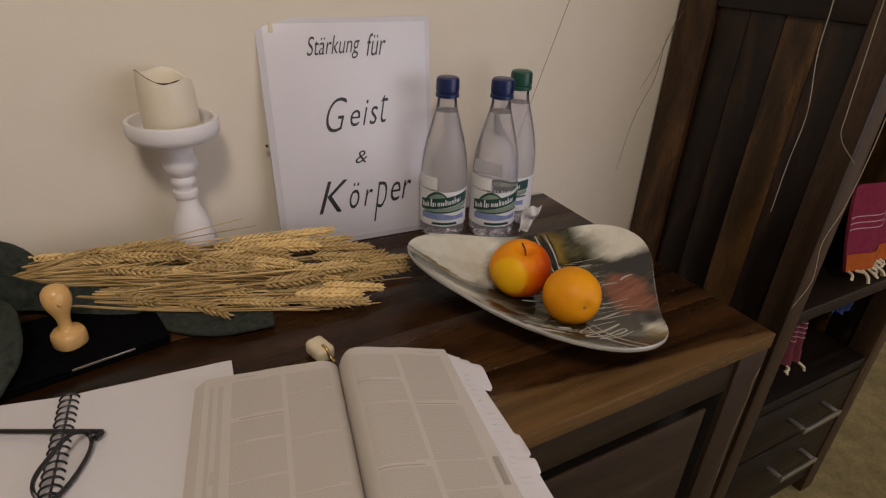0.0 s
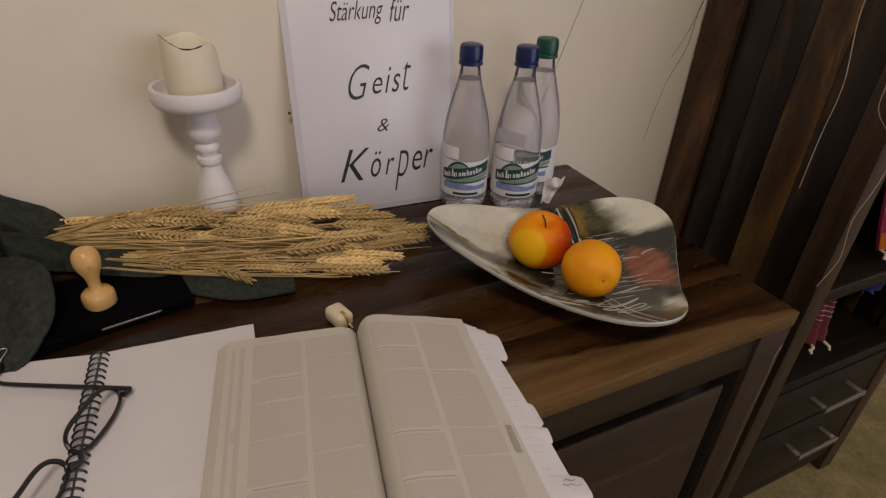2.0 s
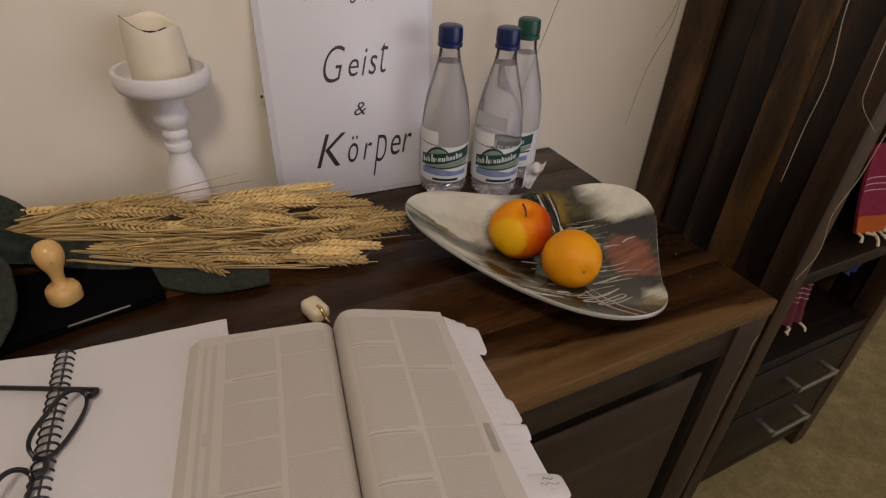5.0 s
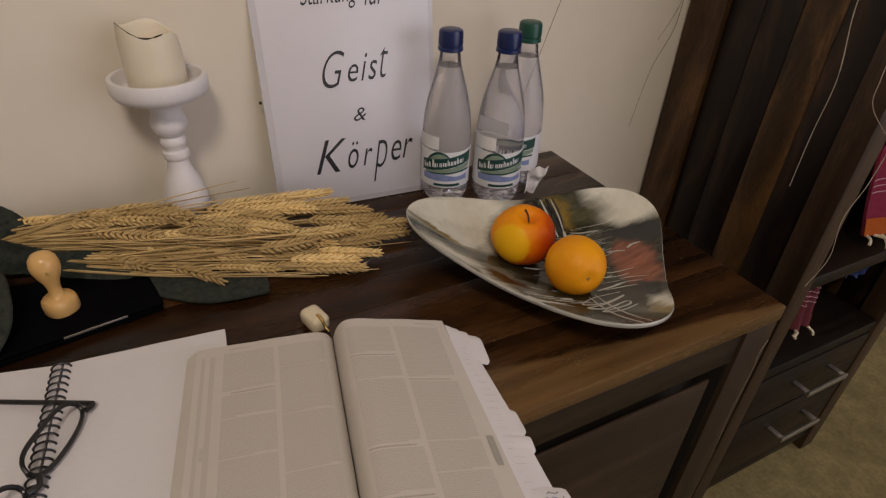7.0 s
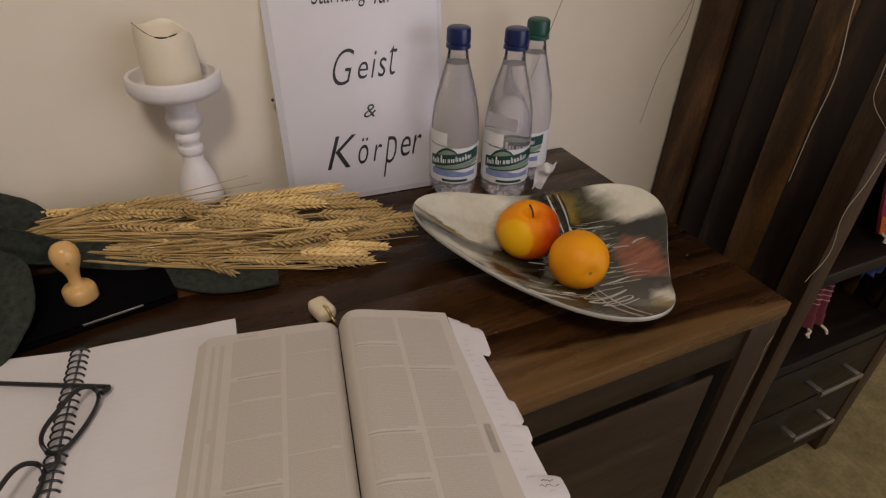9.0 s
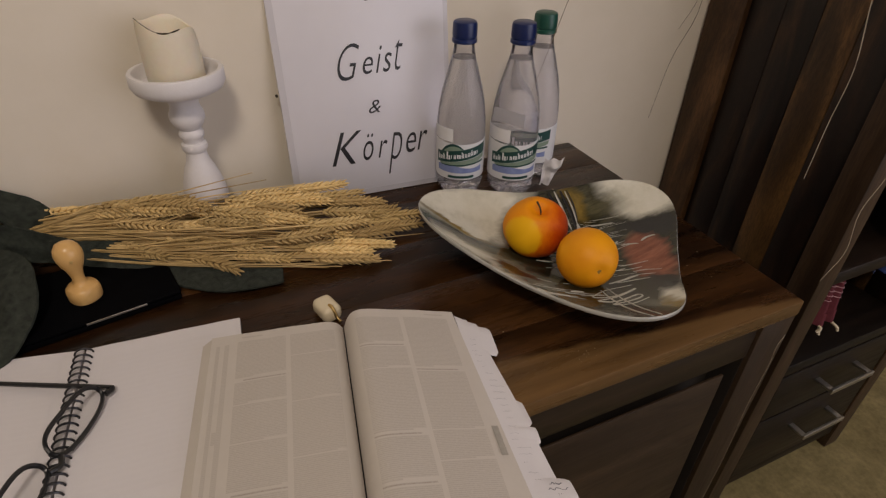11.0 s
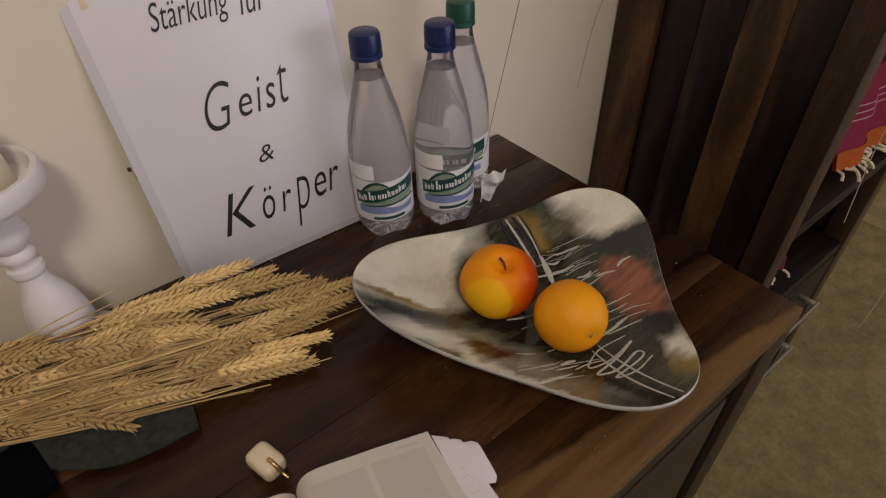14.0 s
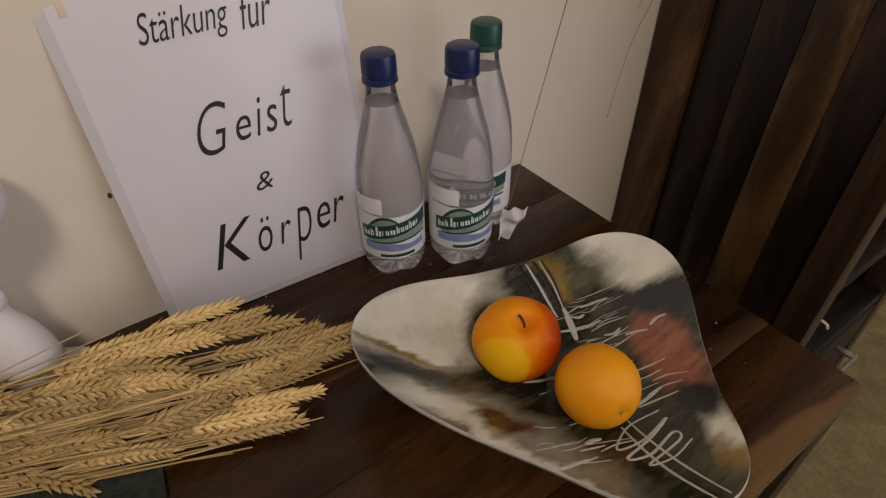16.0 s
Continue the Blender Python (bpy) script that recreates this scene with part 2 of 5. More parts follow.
def apple_skin():
    """Orange skin that reddens to one side and below, with a yellow cheek and fine streaks from stem to base."""
    m = material("apple_skin", 0.48, 0, (0.8, 0.3, 0.05), 0.2)
    g = node(m, "ShaderNodeTexCoord")
    wob = noise_tex(m, coords(m, (1, 1, 0.22)), 70, 5, 0.65)

    def plus(value, amount, base):
        n = node(m, "ShaderNodeMath")
        n.operation, n.inputs[1].default_value = "MULTIPLY_ADD", amount
        link(m, value, n.inputs[0])
        if isinstance(base, float):
            n.inputs[2].default_value = base
        else:
            link(m, base, n.inputs[2])
        return n.outputs[0]

    dot = node(m, "ShaderNodeVectorMath")
    dot.operation = "DOT_PRODUCT"
    dot.inputs[1].default_value = (11.0, -8.0, -4.5)
    link(m, g.outputs["Object"], dot.inputs[0])
    blush = plus(wob, 0.4, plus(dot.outputs["Value"], 1.0, 0.07))
    col = ramp(m, blush, (0.06, (0.81, 0.29, 0.003)), (0.30, (0.74, 0.185, 0.002)), (0.52, (0.54, 0.070, 0.002)), (0.80, (0.24, 0.018, 0.003)))
    far = node(m, "ShaderNodeVectorMath")
    far.operation = "DISTANCE"
    far.inputs[1].default_value = (-0.0335, -0.0150, 0.012)
    link(m, g.outputs["Object"], far.inputs[0])
    cheek = ramp(m, plus(wob, 0.008, far.outputs["Value"]), (0.0270, (1, 1, 1)), (0.0300, (0, 0, 0)))
    col = mix(m, cheek, col, (0.84, 0.45, 0.008))
    link(m, col, bsdf(m).inputs["Base Color"])
    return m


def stone_floor():
    m = material("worn_stone_floor", 0.7, 0, (0.36, 0.31, 0.21), 0.25)
    v = coords(m)
    a, b, c = noise_tex(m, v, 3, 5), noise_tex(m, v, 16, 6, 0.7), noise_tex(m, v, 90, 3)
    col = ramp(m, a, (0.3, (0.32, 0.275, 0.165)), (0.7, (0.46, 0.40, 0.26)))
    col = mix(m, 0.6, col, ramp(m, b, (0.38, (0.12, 0.10, 0.06)), (0.62, (0.52, 0.48, 0.35))), "SOFT_LIGHT")
    col = mix(m, 0.5, col, ramp(m, c, (0.3, (0.55, 0.55, 0.55)), (0.6, (1, 1, 1))), "MULTIPLY")
    info = node(m, "ShaderNodeObjectInfo")
    col = mix(m, 1.0, col, ramp(m, info.outputs["Random"], (0.0, (0.64, 0.62, 0.50)), (1.0, (0.88, 0.85, 0.68))), "MULTIPLY")
    link(m, col, bsdf(m).inputs["Base Color"])
    bump(m, b, 0.3, 0.003)
    return m


M_ORANGE, M_APPLE, M_FLOOR = orange_peel(), apple_skin(), stone_floor()
M_GROUT = plain("dark_joint", (0.15, 0.13, 0.085), (0.22, 0.19, 0.13), 0.9, 40, 0.1)


def print_lines(name, lines, strength, paper=(0.68, 0.635, 0.56)):
    """Paper printed with rows of small unreadable type: fine grey bars across the sheet's own v."""
    m = material(name, 0.7, 0, (0.6, 0.56, 0.5), 0.25)
    uv = node(m, "ShaderNodeTexCoord")
    sep = node(m, "ShaderNodeSeparateXYZ")
    link(m, uv.outputs["UV"], sep.inputs[0])
    mul = node(m, "ShaderNodeMath")
    mul.operation, mul.inputs[1].default_value = "MULTIPLY", float(lines)
    link(m, sep.outputs["Y"], mul.inputs[0])
    fr = node(m, "ShaderNodeMath")
    fr.operation = "FRACT"
    link(m, mul.outputs[0], fr.inputs[0])
    words = noise_tex(m, coords(m, (22, lines * 1.0, 1), "UV"), 1.0, 3, 0.7)
    row = ramp(m, fr.outputs[0], (0.22, (0.3,) * 3), (0.42, (1, 1, 1)), (0.78, (1, 1, 1)), (0.98, (0.3,) * 3))
    ink = mix(m, 1.0, row, ramp(m, words, (0.30, (0.25,) * 3), (0.55, (1, 1, 1))), "MULTIPLY")
    col = mix(m, ink, paper, tuple(q - strength for q in paper))
    link(m, col, bsdf(m).inputs["Base Color"])
    return m


M_PRINT = print_lines("small_print", 118, 0.080, (0.515, 0.478, 0.438))
M_HEADING = print_lines("heading_print", 118, 0.17, (0.515, 0.478, 0.438))
M_RULED = print_lines("faint_handwriting", 24, 0.012, (0.655, 0.635, 0.655))


# ---------------------------------------------------------------- mesh helpers
def finish(bm, name, mat, smooth=True):
    me = bpy.data.meshes.new(name)
    bmesh.ops.recalc_face_normals(bm, faces=bm.faces)
    bm.to_mesh(me)
    bm.free()
    for mm in (mat if isinstance(mat, (list, tuple)) else [mat]):
        me.materials.append(mm)
    if smooth:
        for p in me.polygons:
            p.use_smooth = True
        me.set_sharp_from_angle(angle=radians(40))
    return me


def part(name, bm, mat, parent=None, label="", m=None, smooth=True):
    ob = new(name, finish(bm, name, mat, smooth))
    if parent is not None:
        ob.parent = parent
    if m is not None:
        ob.matrix_basis = m
    if label:
        tagged(ob, label)
    return ob


def thing(name, m, label, category, group="", kind=""):
    ob = new(name)
    ob.empty_display_size = 0.02
    ob.matrix_basis = m
    return tagged(ob, label, category, group, kind)


def box(x0, x1, y0, y1, z0, z1, bevel=0.002, bm=None, seg=2):
    own = bm is None
    b = bmesh.new() if own else bm
    r = bmesh.ops.create_cube(b, size=1.0)
    bmesh.ops.transform(b, verts=r["verts"], matrix=Matrix.LocRotScale(((x0 + x1) / 2, (y0 + y1) / 2, (z0 + z1) / 2), None, (x1 - x0, y1 - y0, z1 - z0)))
    if bevel:
        es = list({e for v in r["verts"] for e in v.link_edges})
        bmesh.ops.bevel(b, geom=es, offset=bevel, segments=seg, affect="EDGES", profile=0.5)
    return b


def lathe(profile, seg=48, bm=None, at=(0, 0, 0), wobble=0.0):
    """A turned body from (radius, height) pairs."""
    b = bm or bmesh.new()
    rings = []
    for r, z in profile:
        if r < 1e-6:
            rings.append([b.verts.new((at[0], at[1], at[2] + z))])
        else:
            ring = []
            for i in range(seg):
                a = 2 * math.pi * i / seg
                k = 1 + wobble * math.sin(3 * a + 9 * z)
                ring.append(b.verts.new((at[0] + k * r * math.cos(a), at[1] + k * r * math.sin(a), at[2] + z)))
            rings.append(ring)
    for lo, hi in zip(rings, rings[1:]):
        if len(lo) == 1 and len(hi) == 1:
            continue
        for i in range(seg):
            j = (i + 1) % seg
            if len(lo) == 1:
                b.faces.new((lo[0], hi[j], hi[i]))
            elif len(hi) == 1:
                b.faces.new((lo[i], lo[j], hi[0]))
            else:
                b.faces.new((lo[i], lo[j], hi[j], hi[i]))
    return b


def smooth_path(pts, n):
    """n points along a Catmull-Rom curve through pts."""
    p = [Vector(q) for q in pts]
    p = [p[0] * 2 - p[1]] + p + [p[-1] * 2 - p[-2]]
    out, spans = [], len(p) - 3
    for i in range(n):
        u = i / (n - 1) * spans
        k = min(int(u), spans - 1)
        f = u - k
        a, b, c, d = p[k:k + 4]
        out.append(0.5 * (2 * b + (c - a) * f + (2 * a - 5 * b + 4 * c - d) * f * f + (3 * b - a - 3 * c + d) * f ** 3))
    return out


def tube(pts, radius, seg=8, bm=None, caps=True, flat=1.0):
    """A round rod along points; radius is a number or a function of 0..1."""
    b = bm or bmesh.new()
    pts = [Vector(q) for q in pts]
    up, rings = Vector((0.12, 0.2, 1)).normalized(), []
    for i, q in enumerate(pts):
        d = (pts[min(i + 1, len(pts) - 1)] - pts[max(i - 1, 0)]).normalized()
        s = d.cross(up)
        s = s.normalized() if s.length > 1e-4 else Vector((1, 0, 0))
        n = s.cross(d)
        r = radius(i / (len(pts) - 1)) if callable(radius) else radius
        rings.append([b.verts.new(q + s * (r * math.cos(2 * math.pi * k / seg)) + n * (r * flat * math.sin(2 * math.pi * k / seg))) for k in range(seg)])
    for lo, hi in zip(rings, rings[1:]):
        for k in range(seg):
            b.faces.new((lo[k], lo[(k + 1) % seg], hi[(k + 1) % seg], hi[k]))
    if caps:
        b.faces.new(rings[0][::-1])
        b.faces.new(rings[-1])
    return b


def sheet(f, nu, nv, thick=0.0, bm=None, vscale=1.0, floor=None):
    """A surface f(u, v) over the unit square, with uv, and a thickness downwards along its normals."""
    b = bm or bmesh.new()
    uv = b.loops.layers.uv.verify()
    g = [[Vector(f(i / nu, j / nv)) for j in range(nv + 1)] for i in range(nu + 1)]
    top = [[b.verts.new(p) for p in row] for row in g]

    def quad(vs, us):
        fc = b.faces.new(vs)
        for l, w in zip(fc.loops, us):
            l[uv].uv = (w[0], w[1] * vscale)

    for i in range(nu):
        for j in range(nv):
            quad((top[i][j], top[i + 1][j], top[i + 1][j + 1], top[i][j + 1]),
                 ((i / nu, j / nv), ((i + 1) / nu, j / nv), ((i + 1) / nu, (j + 1) / nv), (i / nu, (j + 1) / nv)))
    if thick or floor is not None:
        low = []
        for i in range(nu + 1):
            row = []
            for j in range(nv + 1):
                a = g[min(i + 1, nu)][j] - g[max(i - 1, 0)][j]
                c = g[i][min(j + 1, nv)] - g[i][max(j - 1, 0)]
                n = a.cross(c)
                n = n.normalized() if n.length > 1e-9 else Vector((0, 0, 1))
                q = g[i][j] - n * thick if floor is None else Vector((g[i][j].x, g[i][j].y, floor))
                row.append(b.verts.new(q))
            low.append(row)
        for i in range(nu):
            for j in range(nv):
                b.faces.new((low[i][j], low[i][j + 1], low[i + 1][j + 1], low[i + 1][j]))
        for i in range(nu):
            b.faces.new((top[i][0], low[i][0], low[i + 1][0], top[i + 1][0]))
            b.faces.new((top[i][nv], top[i + 1][nv], low[i + 1][nv], low[i][nv]))
        for j in range(nv):
            b.faces.new((top[0][j], top[0][j + 1], low[0][j + 1], low[0][j]))
            b.faces.new((top[nu][j], low[nu][j], low[nu][j + 1], top[nu][j + 1]))
    return b


# ---------------------------------------------------------------- the room
def slab(name, x0, x1, y0, y1, z0, z1, mat, label, category):
    return tagged(part(name, box(x0, x1, y0, y1, z0, z1, 0), mat, smooth=False), label, category, kind="structure")


slab("wall_north", -2.6, 2.6, WALL, WALL + 0.15, 0, 2.5, M_WALL, "cream painted plaster wall behind the sideboard", "wall")
slab("wall_south", -2.6, 2.6, -3.65, -3.5, 0, 2.5, M_WALL, "cream painted plaster wall of the room", "wall")
slab("wall_west", -2.75, -2.6, -3.65, WALL + 0.15, 0, 2.5, M_WALL, "cream painted plaster wall of the room", "wall")
slab("wall_east", 2.6, 2.75, -3.65, WALL + 0.15, 0, 2.5, M_WALL, "cream painted plaster wall of the room", "wall")
slab("ceiling", -2.75, 2.75, -3.65, WALL + 0.15, 2.5, 2.6, M_CEIL, "plain white ceiling", "ceiling")
FLOOR = slab("floor", -2.75, 2.75, -3.65, WALL + 0.15, -0.06, -0.006, M_GROUT, "worn beige stone floor", "floor")


# ---------------------------------------------------------------- sideboard
def sideboard():
    x0, x1, y0, y1 = -1.55, 0.0, -0.5, -0.016
    s = thing("sideboard", pose(0, 0, 0), "dark sheesham sideboard with a plank top and framed doors", "sideboard")
    # top planks, running along the length
    cuts = [y0, -0.405, -0.30, -0.205, -0.105, y1]
    for a, b in zip(cuts, cuts[1:]):
        part("plank", box(x0, x1, a + 0.0001, b - 0.0001, T - 0.022, T, 0.0022 if a == y0 else 0.0007), M_TOPEDGE if a == y0 else M_TOP, s)
    # frame: posts and rails
    for px in (x0, -0.80, x1 - 0.055):
        part("post", box(px, px + 0.055, y0 + 0.002, y0 + 0.047, 0, T - 0.0225, 0.002), M_POST, s)
        part("post", box(px, px + 0.055, y1 - 0.045, y1, 0, T - 0.0225, 0.002), M_POST, s)
    for a, b in ((x0 + 0.0555, -0.8005), (-0.7445, x1 - 0.0555)):
        part("rail", box(a, b, y0 + 0.006, y0 + 0.034, T - 0.077, T - 0.0225, 0.002), M_FRONT, s)
        part("rail", box(a, b, y0 + 0.004, y0 + 0.034, 0.09, 0.14, 0.002), M_FRONT, s)
        mid = (a + b) / 2
        for c, d in ((a + 0.027, mid - 0.002), (mid + 0.002, b - 0.027)):
            part("door", box(c, d, y0 + 0.007, y0 + 0.011, 0.144, T - 0.098, 0.0015), M_FRONT, s)
        # thin dark liners that put the door gap's shade on its back and sides
        part("reveal", box(a, b, y0 + 0.044, y0 + 0.046, 0.1405, T - 0.0775, 0), M_DARK, s)
        part("reveal", box(a, b, y0 + 0.0085, y0 + 0.0435, T - 0.0790, T - 0.0775, 0), M_DARK, s)
        for c in (a, b - 0.0018):
            part("reveal", box(c + 0.0002, c + 0.0016, y0 + 0.0085, y0 + 0.0435, 0.1405, T - 0.0795, 0), M_DARK, s)
    for px in (x0, x1 - 0.03):
        part("side_panel", box(px + 0.006, px + 0.024, y0 + 0.0475, y1 - 0.0455, 0.1, T - 0.0225, 0.001), M_PANEL, s)
    # back and floor get the same shade colour, so the inside stays black
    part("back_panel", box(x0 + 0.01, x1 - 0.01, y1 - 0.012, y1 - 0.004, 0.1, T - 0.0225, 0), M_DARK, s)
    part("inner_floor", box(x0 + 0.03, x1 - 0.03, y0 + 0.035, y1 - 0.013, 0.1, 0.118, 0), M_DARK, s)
    return s


sideboard()


# ---------------------------------------------------------------- tall cabinet
def tall_cabinet():
    x0, x1, y0, y1, h = 0.255, 0.715, -0.388, -0.018, 1.85
    s = thing("tall_cabinet", pose(0, 0, 0), "tall dark wooden cabinet with open shelves over two drawers", "cabinet")
    for px in (x0, x1 - 0.045):
        part("post", box(px, px + 0.045, y0, y0 + 0.045, 0, h - 0.03, 0.002), M_POST, s)
        part("post", box(px, px + 0.045, y1 - 0.075, y1, 0, h - 0.03, 0.002), M_CABPOST, s)
        # boarded side, recessed between the posts
        ys = [y1 - 0.0755 - (y1 - y0 - 0.121) * k / 4 for k in range(5)]
        inner = px + 0.010 if px == x0 else px + 0.018
        for k in range(4):
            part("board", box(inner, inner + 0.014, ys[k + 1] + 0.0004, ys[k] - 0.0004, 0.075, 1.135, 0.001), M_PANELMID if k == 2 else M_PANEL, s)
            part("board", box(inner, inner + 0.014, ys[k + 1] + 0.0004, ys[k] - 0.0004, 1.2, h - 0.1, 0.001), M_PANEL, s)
        for z in (0.07, 1.1355, h - 0.1):
            part("rail", box(px + 0.003, px + 0.035, y0 + 0.0455, y1 - 0.0755, z, z + 0.064, 0.0015), M_CABFRONT, s)
    part("top", box(x0 - 0.012, x1 + 0.012, y0 - 0.012, y1, h - 0.0295, h, 0.003), M_CABFRONT, s)
    for z in (0.415, 0.640, 1.10, 1.45):
        part("shelf", box(x0 + 0.0455, x1 - 0.0455, y0 + 0.004, y1 - 0.012, z, z + 0.028, 0.002), M_CABFRONT, s)
    part("back", box(x0 + 0.0455, x1 - 0.0455, y1 - 0.011, y1 - 0.003, 0.08, h - 0.03, 0), M_DARK, s)
    part("bottom_rail", box(x0 + 0.0455, x1 - 0.0455, y0 + 0.006, y0 + 0.03, 0.05, 0.085, 0.002), M_CABFRONT, s)
    for z0, z1, zc in ((0.284, 0.412, 0.358), (0.09, 0.277, 0.212)):
        d = part("drawer", box(x0 + 0.05, x1 - 0.05, y0 + 0.002, y0 + 0.32, z0, z1, 0.003), M_CABFRONT, s)
        hb = bmesh.new()
        for hx in (0.428, 0.545):
            box(hx, hx + 0.013, y0 - 0.030, y0 + 0.003, zc - 0.003, zc + 0.003, 0.0008, hb)
        box(0.428, 0.558, y0 - 0.036, y0 - 0.030, zc - 0.006, zc + 0.006, 0.001, hb)
        part("handle", hb, M_STEEL, d, "brushed steel bar handle")
    return s


tall_cabinet()


# woven cloths on the shelves
def draped_cloth(name, m, width, height, label, seed, edge=None, stripes=(0.36, 0.43, 0.50), ground=None):
    """A woven cloth hanging in soft folds, bands across it, fringe at the foot."""
    s = thing(name, m, label, "cloth")
    rng = random.Random(seed)

    def f(u, v):
        return (width * (u - 0.5), 0.008 * math.sin(11 * u + 2 * v) - 0.016 * v, height * (1 - v))

    def band(v0, v1, lift):
        return lambda u, v: tuple(Vector(f(u, v0 + (v1 - v0) * v)) + Vector((0, -lift, 0)))

    part("weave", sheet(f, 40, 24, -0.005), ground or M_PINK, s)
    for v0 in stripes:
        part("stripe", sheet(band(v0, v0 + 0.010, 0.0012), 40, 1, 0.0006), M_PALEPINK, s, "pale woven stripe")
    part("border", sheet(band(0.80, 1.0, 0.0012), 40, 6, 0.0006), edge or M_ORANGEW, s, "plain woven border")
    n = int(width / 0.013)
    for k in range(n):
        p = Vector(f((k + 0.5) / n, 1.0))
        q = p + Vector((rng.uniform(-0.016, 0.016), rng.uniform(-0.022, -0.004), -rng.uniform(0.008, 0.02)))
        mid = (p + q) / 2 + Vector((rng.uniform(-0.008, 0.008), -0.004, 0.002))
        part("tassel", tube(smooth_path((p, mid, q), 6), 0.0028, 5), M_FRINGE, s)
    return s


draped_cloth("pink_runner", pose(0.564, -0.350, 0.698, -10), 0.205, 0.16, "pink woven runner with orange border and pale fringe", 3)
draped_cloth("pink_runner", pose(0.404, -0.340, 0.500, -3), 0.050, 0.139, "folded pink woven runner, dimmed for shade, with a pale knotted fringe", 8, M_SHADEPINK, [0.08 + 0.075 * k for k in range(8)], M_SHADEPINK)


def blue_ribbon():
    """A short gathered ribbon that hangs under the shelf."""
    s = thing("blue_ribbon", pose(0.605, -0.325, 0.545), "crumpled dark blue satin ribbon hanging under the shelf", "ribbon")

    def f(u, v):
        return ((0.060 - 0.030 * v) * (u - 0.5), 0.010 * math.sin(14 * u + 3 * v) + 0.004 * noise.noise(Vector((u * 7, v * 5, 2))), 0.006 * math.sin(9 * u) * (1 - v) + 0.095 * v)

    part("satin", sheet(f, 24, 12, 0.0012), M_BLUESATIN, s)
    return s


M_BLUESATIN = plain("dark_blue_satin", (0.012, 0.030, 0.12), (0.03, 0.06, 0.20), 0.3, 70, 0.5, bumps=0.1)
blue_ribbon()


# ---------------------------------------------------------------- lettered board
def glyphs(text, shear, place, rise=0.0, weight=0.0):
    """Letters of the built-in font, sheared, and fitted to a field (left, right, foot, head) of the board."""
    cu = bpy.data.curves.new("letters", "FONT")
    cu.body, cu.size, cu.shear, cu.extrude, cu.offset = text, 1.0, shear, 0.0003, weight
    cu.resolution_u = 6
    tmp = bpy.data.objects.new("letters", cu)
    scene.collection.objects.link(tmp)
    bpy.context.view_layer.update()
    me = bpy.data.meshes.new_from_object(tmp.evaluated_get(bpy.context.evaluated_depsgraph_get()))
    bpy.data.objects.remove(tmp)
    xs, ys = [v.co.x for v in me.vertices], [v.co.y for v in me.vertices]
    left, right, foot, head = place
    sx, sy = (right - left) / (max(xs) - min(xs)), (head - foot) / (max(ys) - min(ys))
    me.transform(Matrix.Translation((left, -0.0008, foot)) @ Matrix.Rotation(radians(-rise), 4, "Y") @ Matrix.Rotation(radians(90), 4, "X") @ Matrix.Diagonal((sx, sy, 0.4, 1)) @ Matrix.Translation((-min(xs), -min(ys), 0)))
    me.materials.clear()
    me.materials.append(M_INK)
    return me


LETTERS = (("Stärkung", 0.45, (0.0638, 0.1395, 0.2655, 0.2970), 2), ("für", 0.45, (0.1470, 0.1770, 0.2700, 0.2995), 2), ("&", 0.3, (0.1192, 0.1379, 0.1205, 0.1387), 0),
           ("G", 0.50, (0.0808, 0.1140, 0.1690, 0.2165), 0), ("e", 0.35, (0.1161, 0.1315, 0.1750, 0.1976), 0), ("i", 0.45, (0.1345, 0.1455, 0.1752, 0.2109), 0), ("s", 0.40, (0.1445, 0.1590, 0.1755, 0.2010), 0), ("t", 0.45, (0.1622, 0.1757, 0.1766, 0.2169), 0),
           ("K", 0.42, (0.0580, 0.1050, 0.0506, 0.0985), 0), ("ö", 0.40, (0.1050, 0.1222, 0.0528, 0.0915), 0), ("r", 0.40, (0.1275, 0.1430, 0.0540, 0.0791), 0), ("p", 0.45, (0.1415, 0.1660, 0.0269, 0.0883), 0), ("e", 0.35, (0.1712, 0.1880, 0.0550, 0.0850), 0), ("r", 0.40, (0.1888, 0.2062, 0.0570, 0.0857), 0))


M_MARGIN = plain("clear_film_margin", (0.58, 0.57, 0.61), (0.62, 0.61, 0.65), 0.22, 6, 0.5, bumps=0.05, dist=0.002)


def lettered_board():
    w, h, lean = 0.2440, 0.321, 8.0
    s = thing("lettered_board", pose(-0.5025, -0.0545, T + 0.001, -lean, 0, -2.5), "white laminated board with black italic lettering, leaning on the wall", "sign")
    part("board", box(0, w, 0, 0.004, 0, h, 0.0006), M_MARGIN, s)
    part("paper_sheet", box(0.009, w - 0.007, -0.0003, 0.0002, 0.008, h - 0.007, 0.0001), M_BOARD, s, "white printed paper under film")
    for text, slant, place, rise in LETTERS:
        ob = new("lettering", glyphs(text, slant, place, rise, -0.006 if text == "K" else -0.014 if text in "Gpt" else -0.004))
        ob.parent = s
    part("hole_reinforcement", box(0.017, 0.023, -0.0008, -0.0002, 0.303, 0.316, 0.0002), M_CREAM, s)
    part("nail", lathe(((0, -0.004), (0.0019, -0.004), (0.0019, 0), (0, 0.0)), 12), M_SOOT, s, m=pose(-0.003, 0.002, 0.158, 90))
    return s


lettered_board()


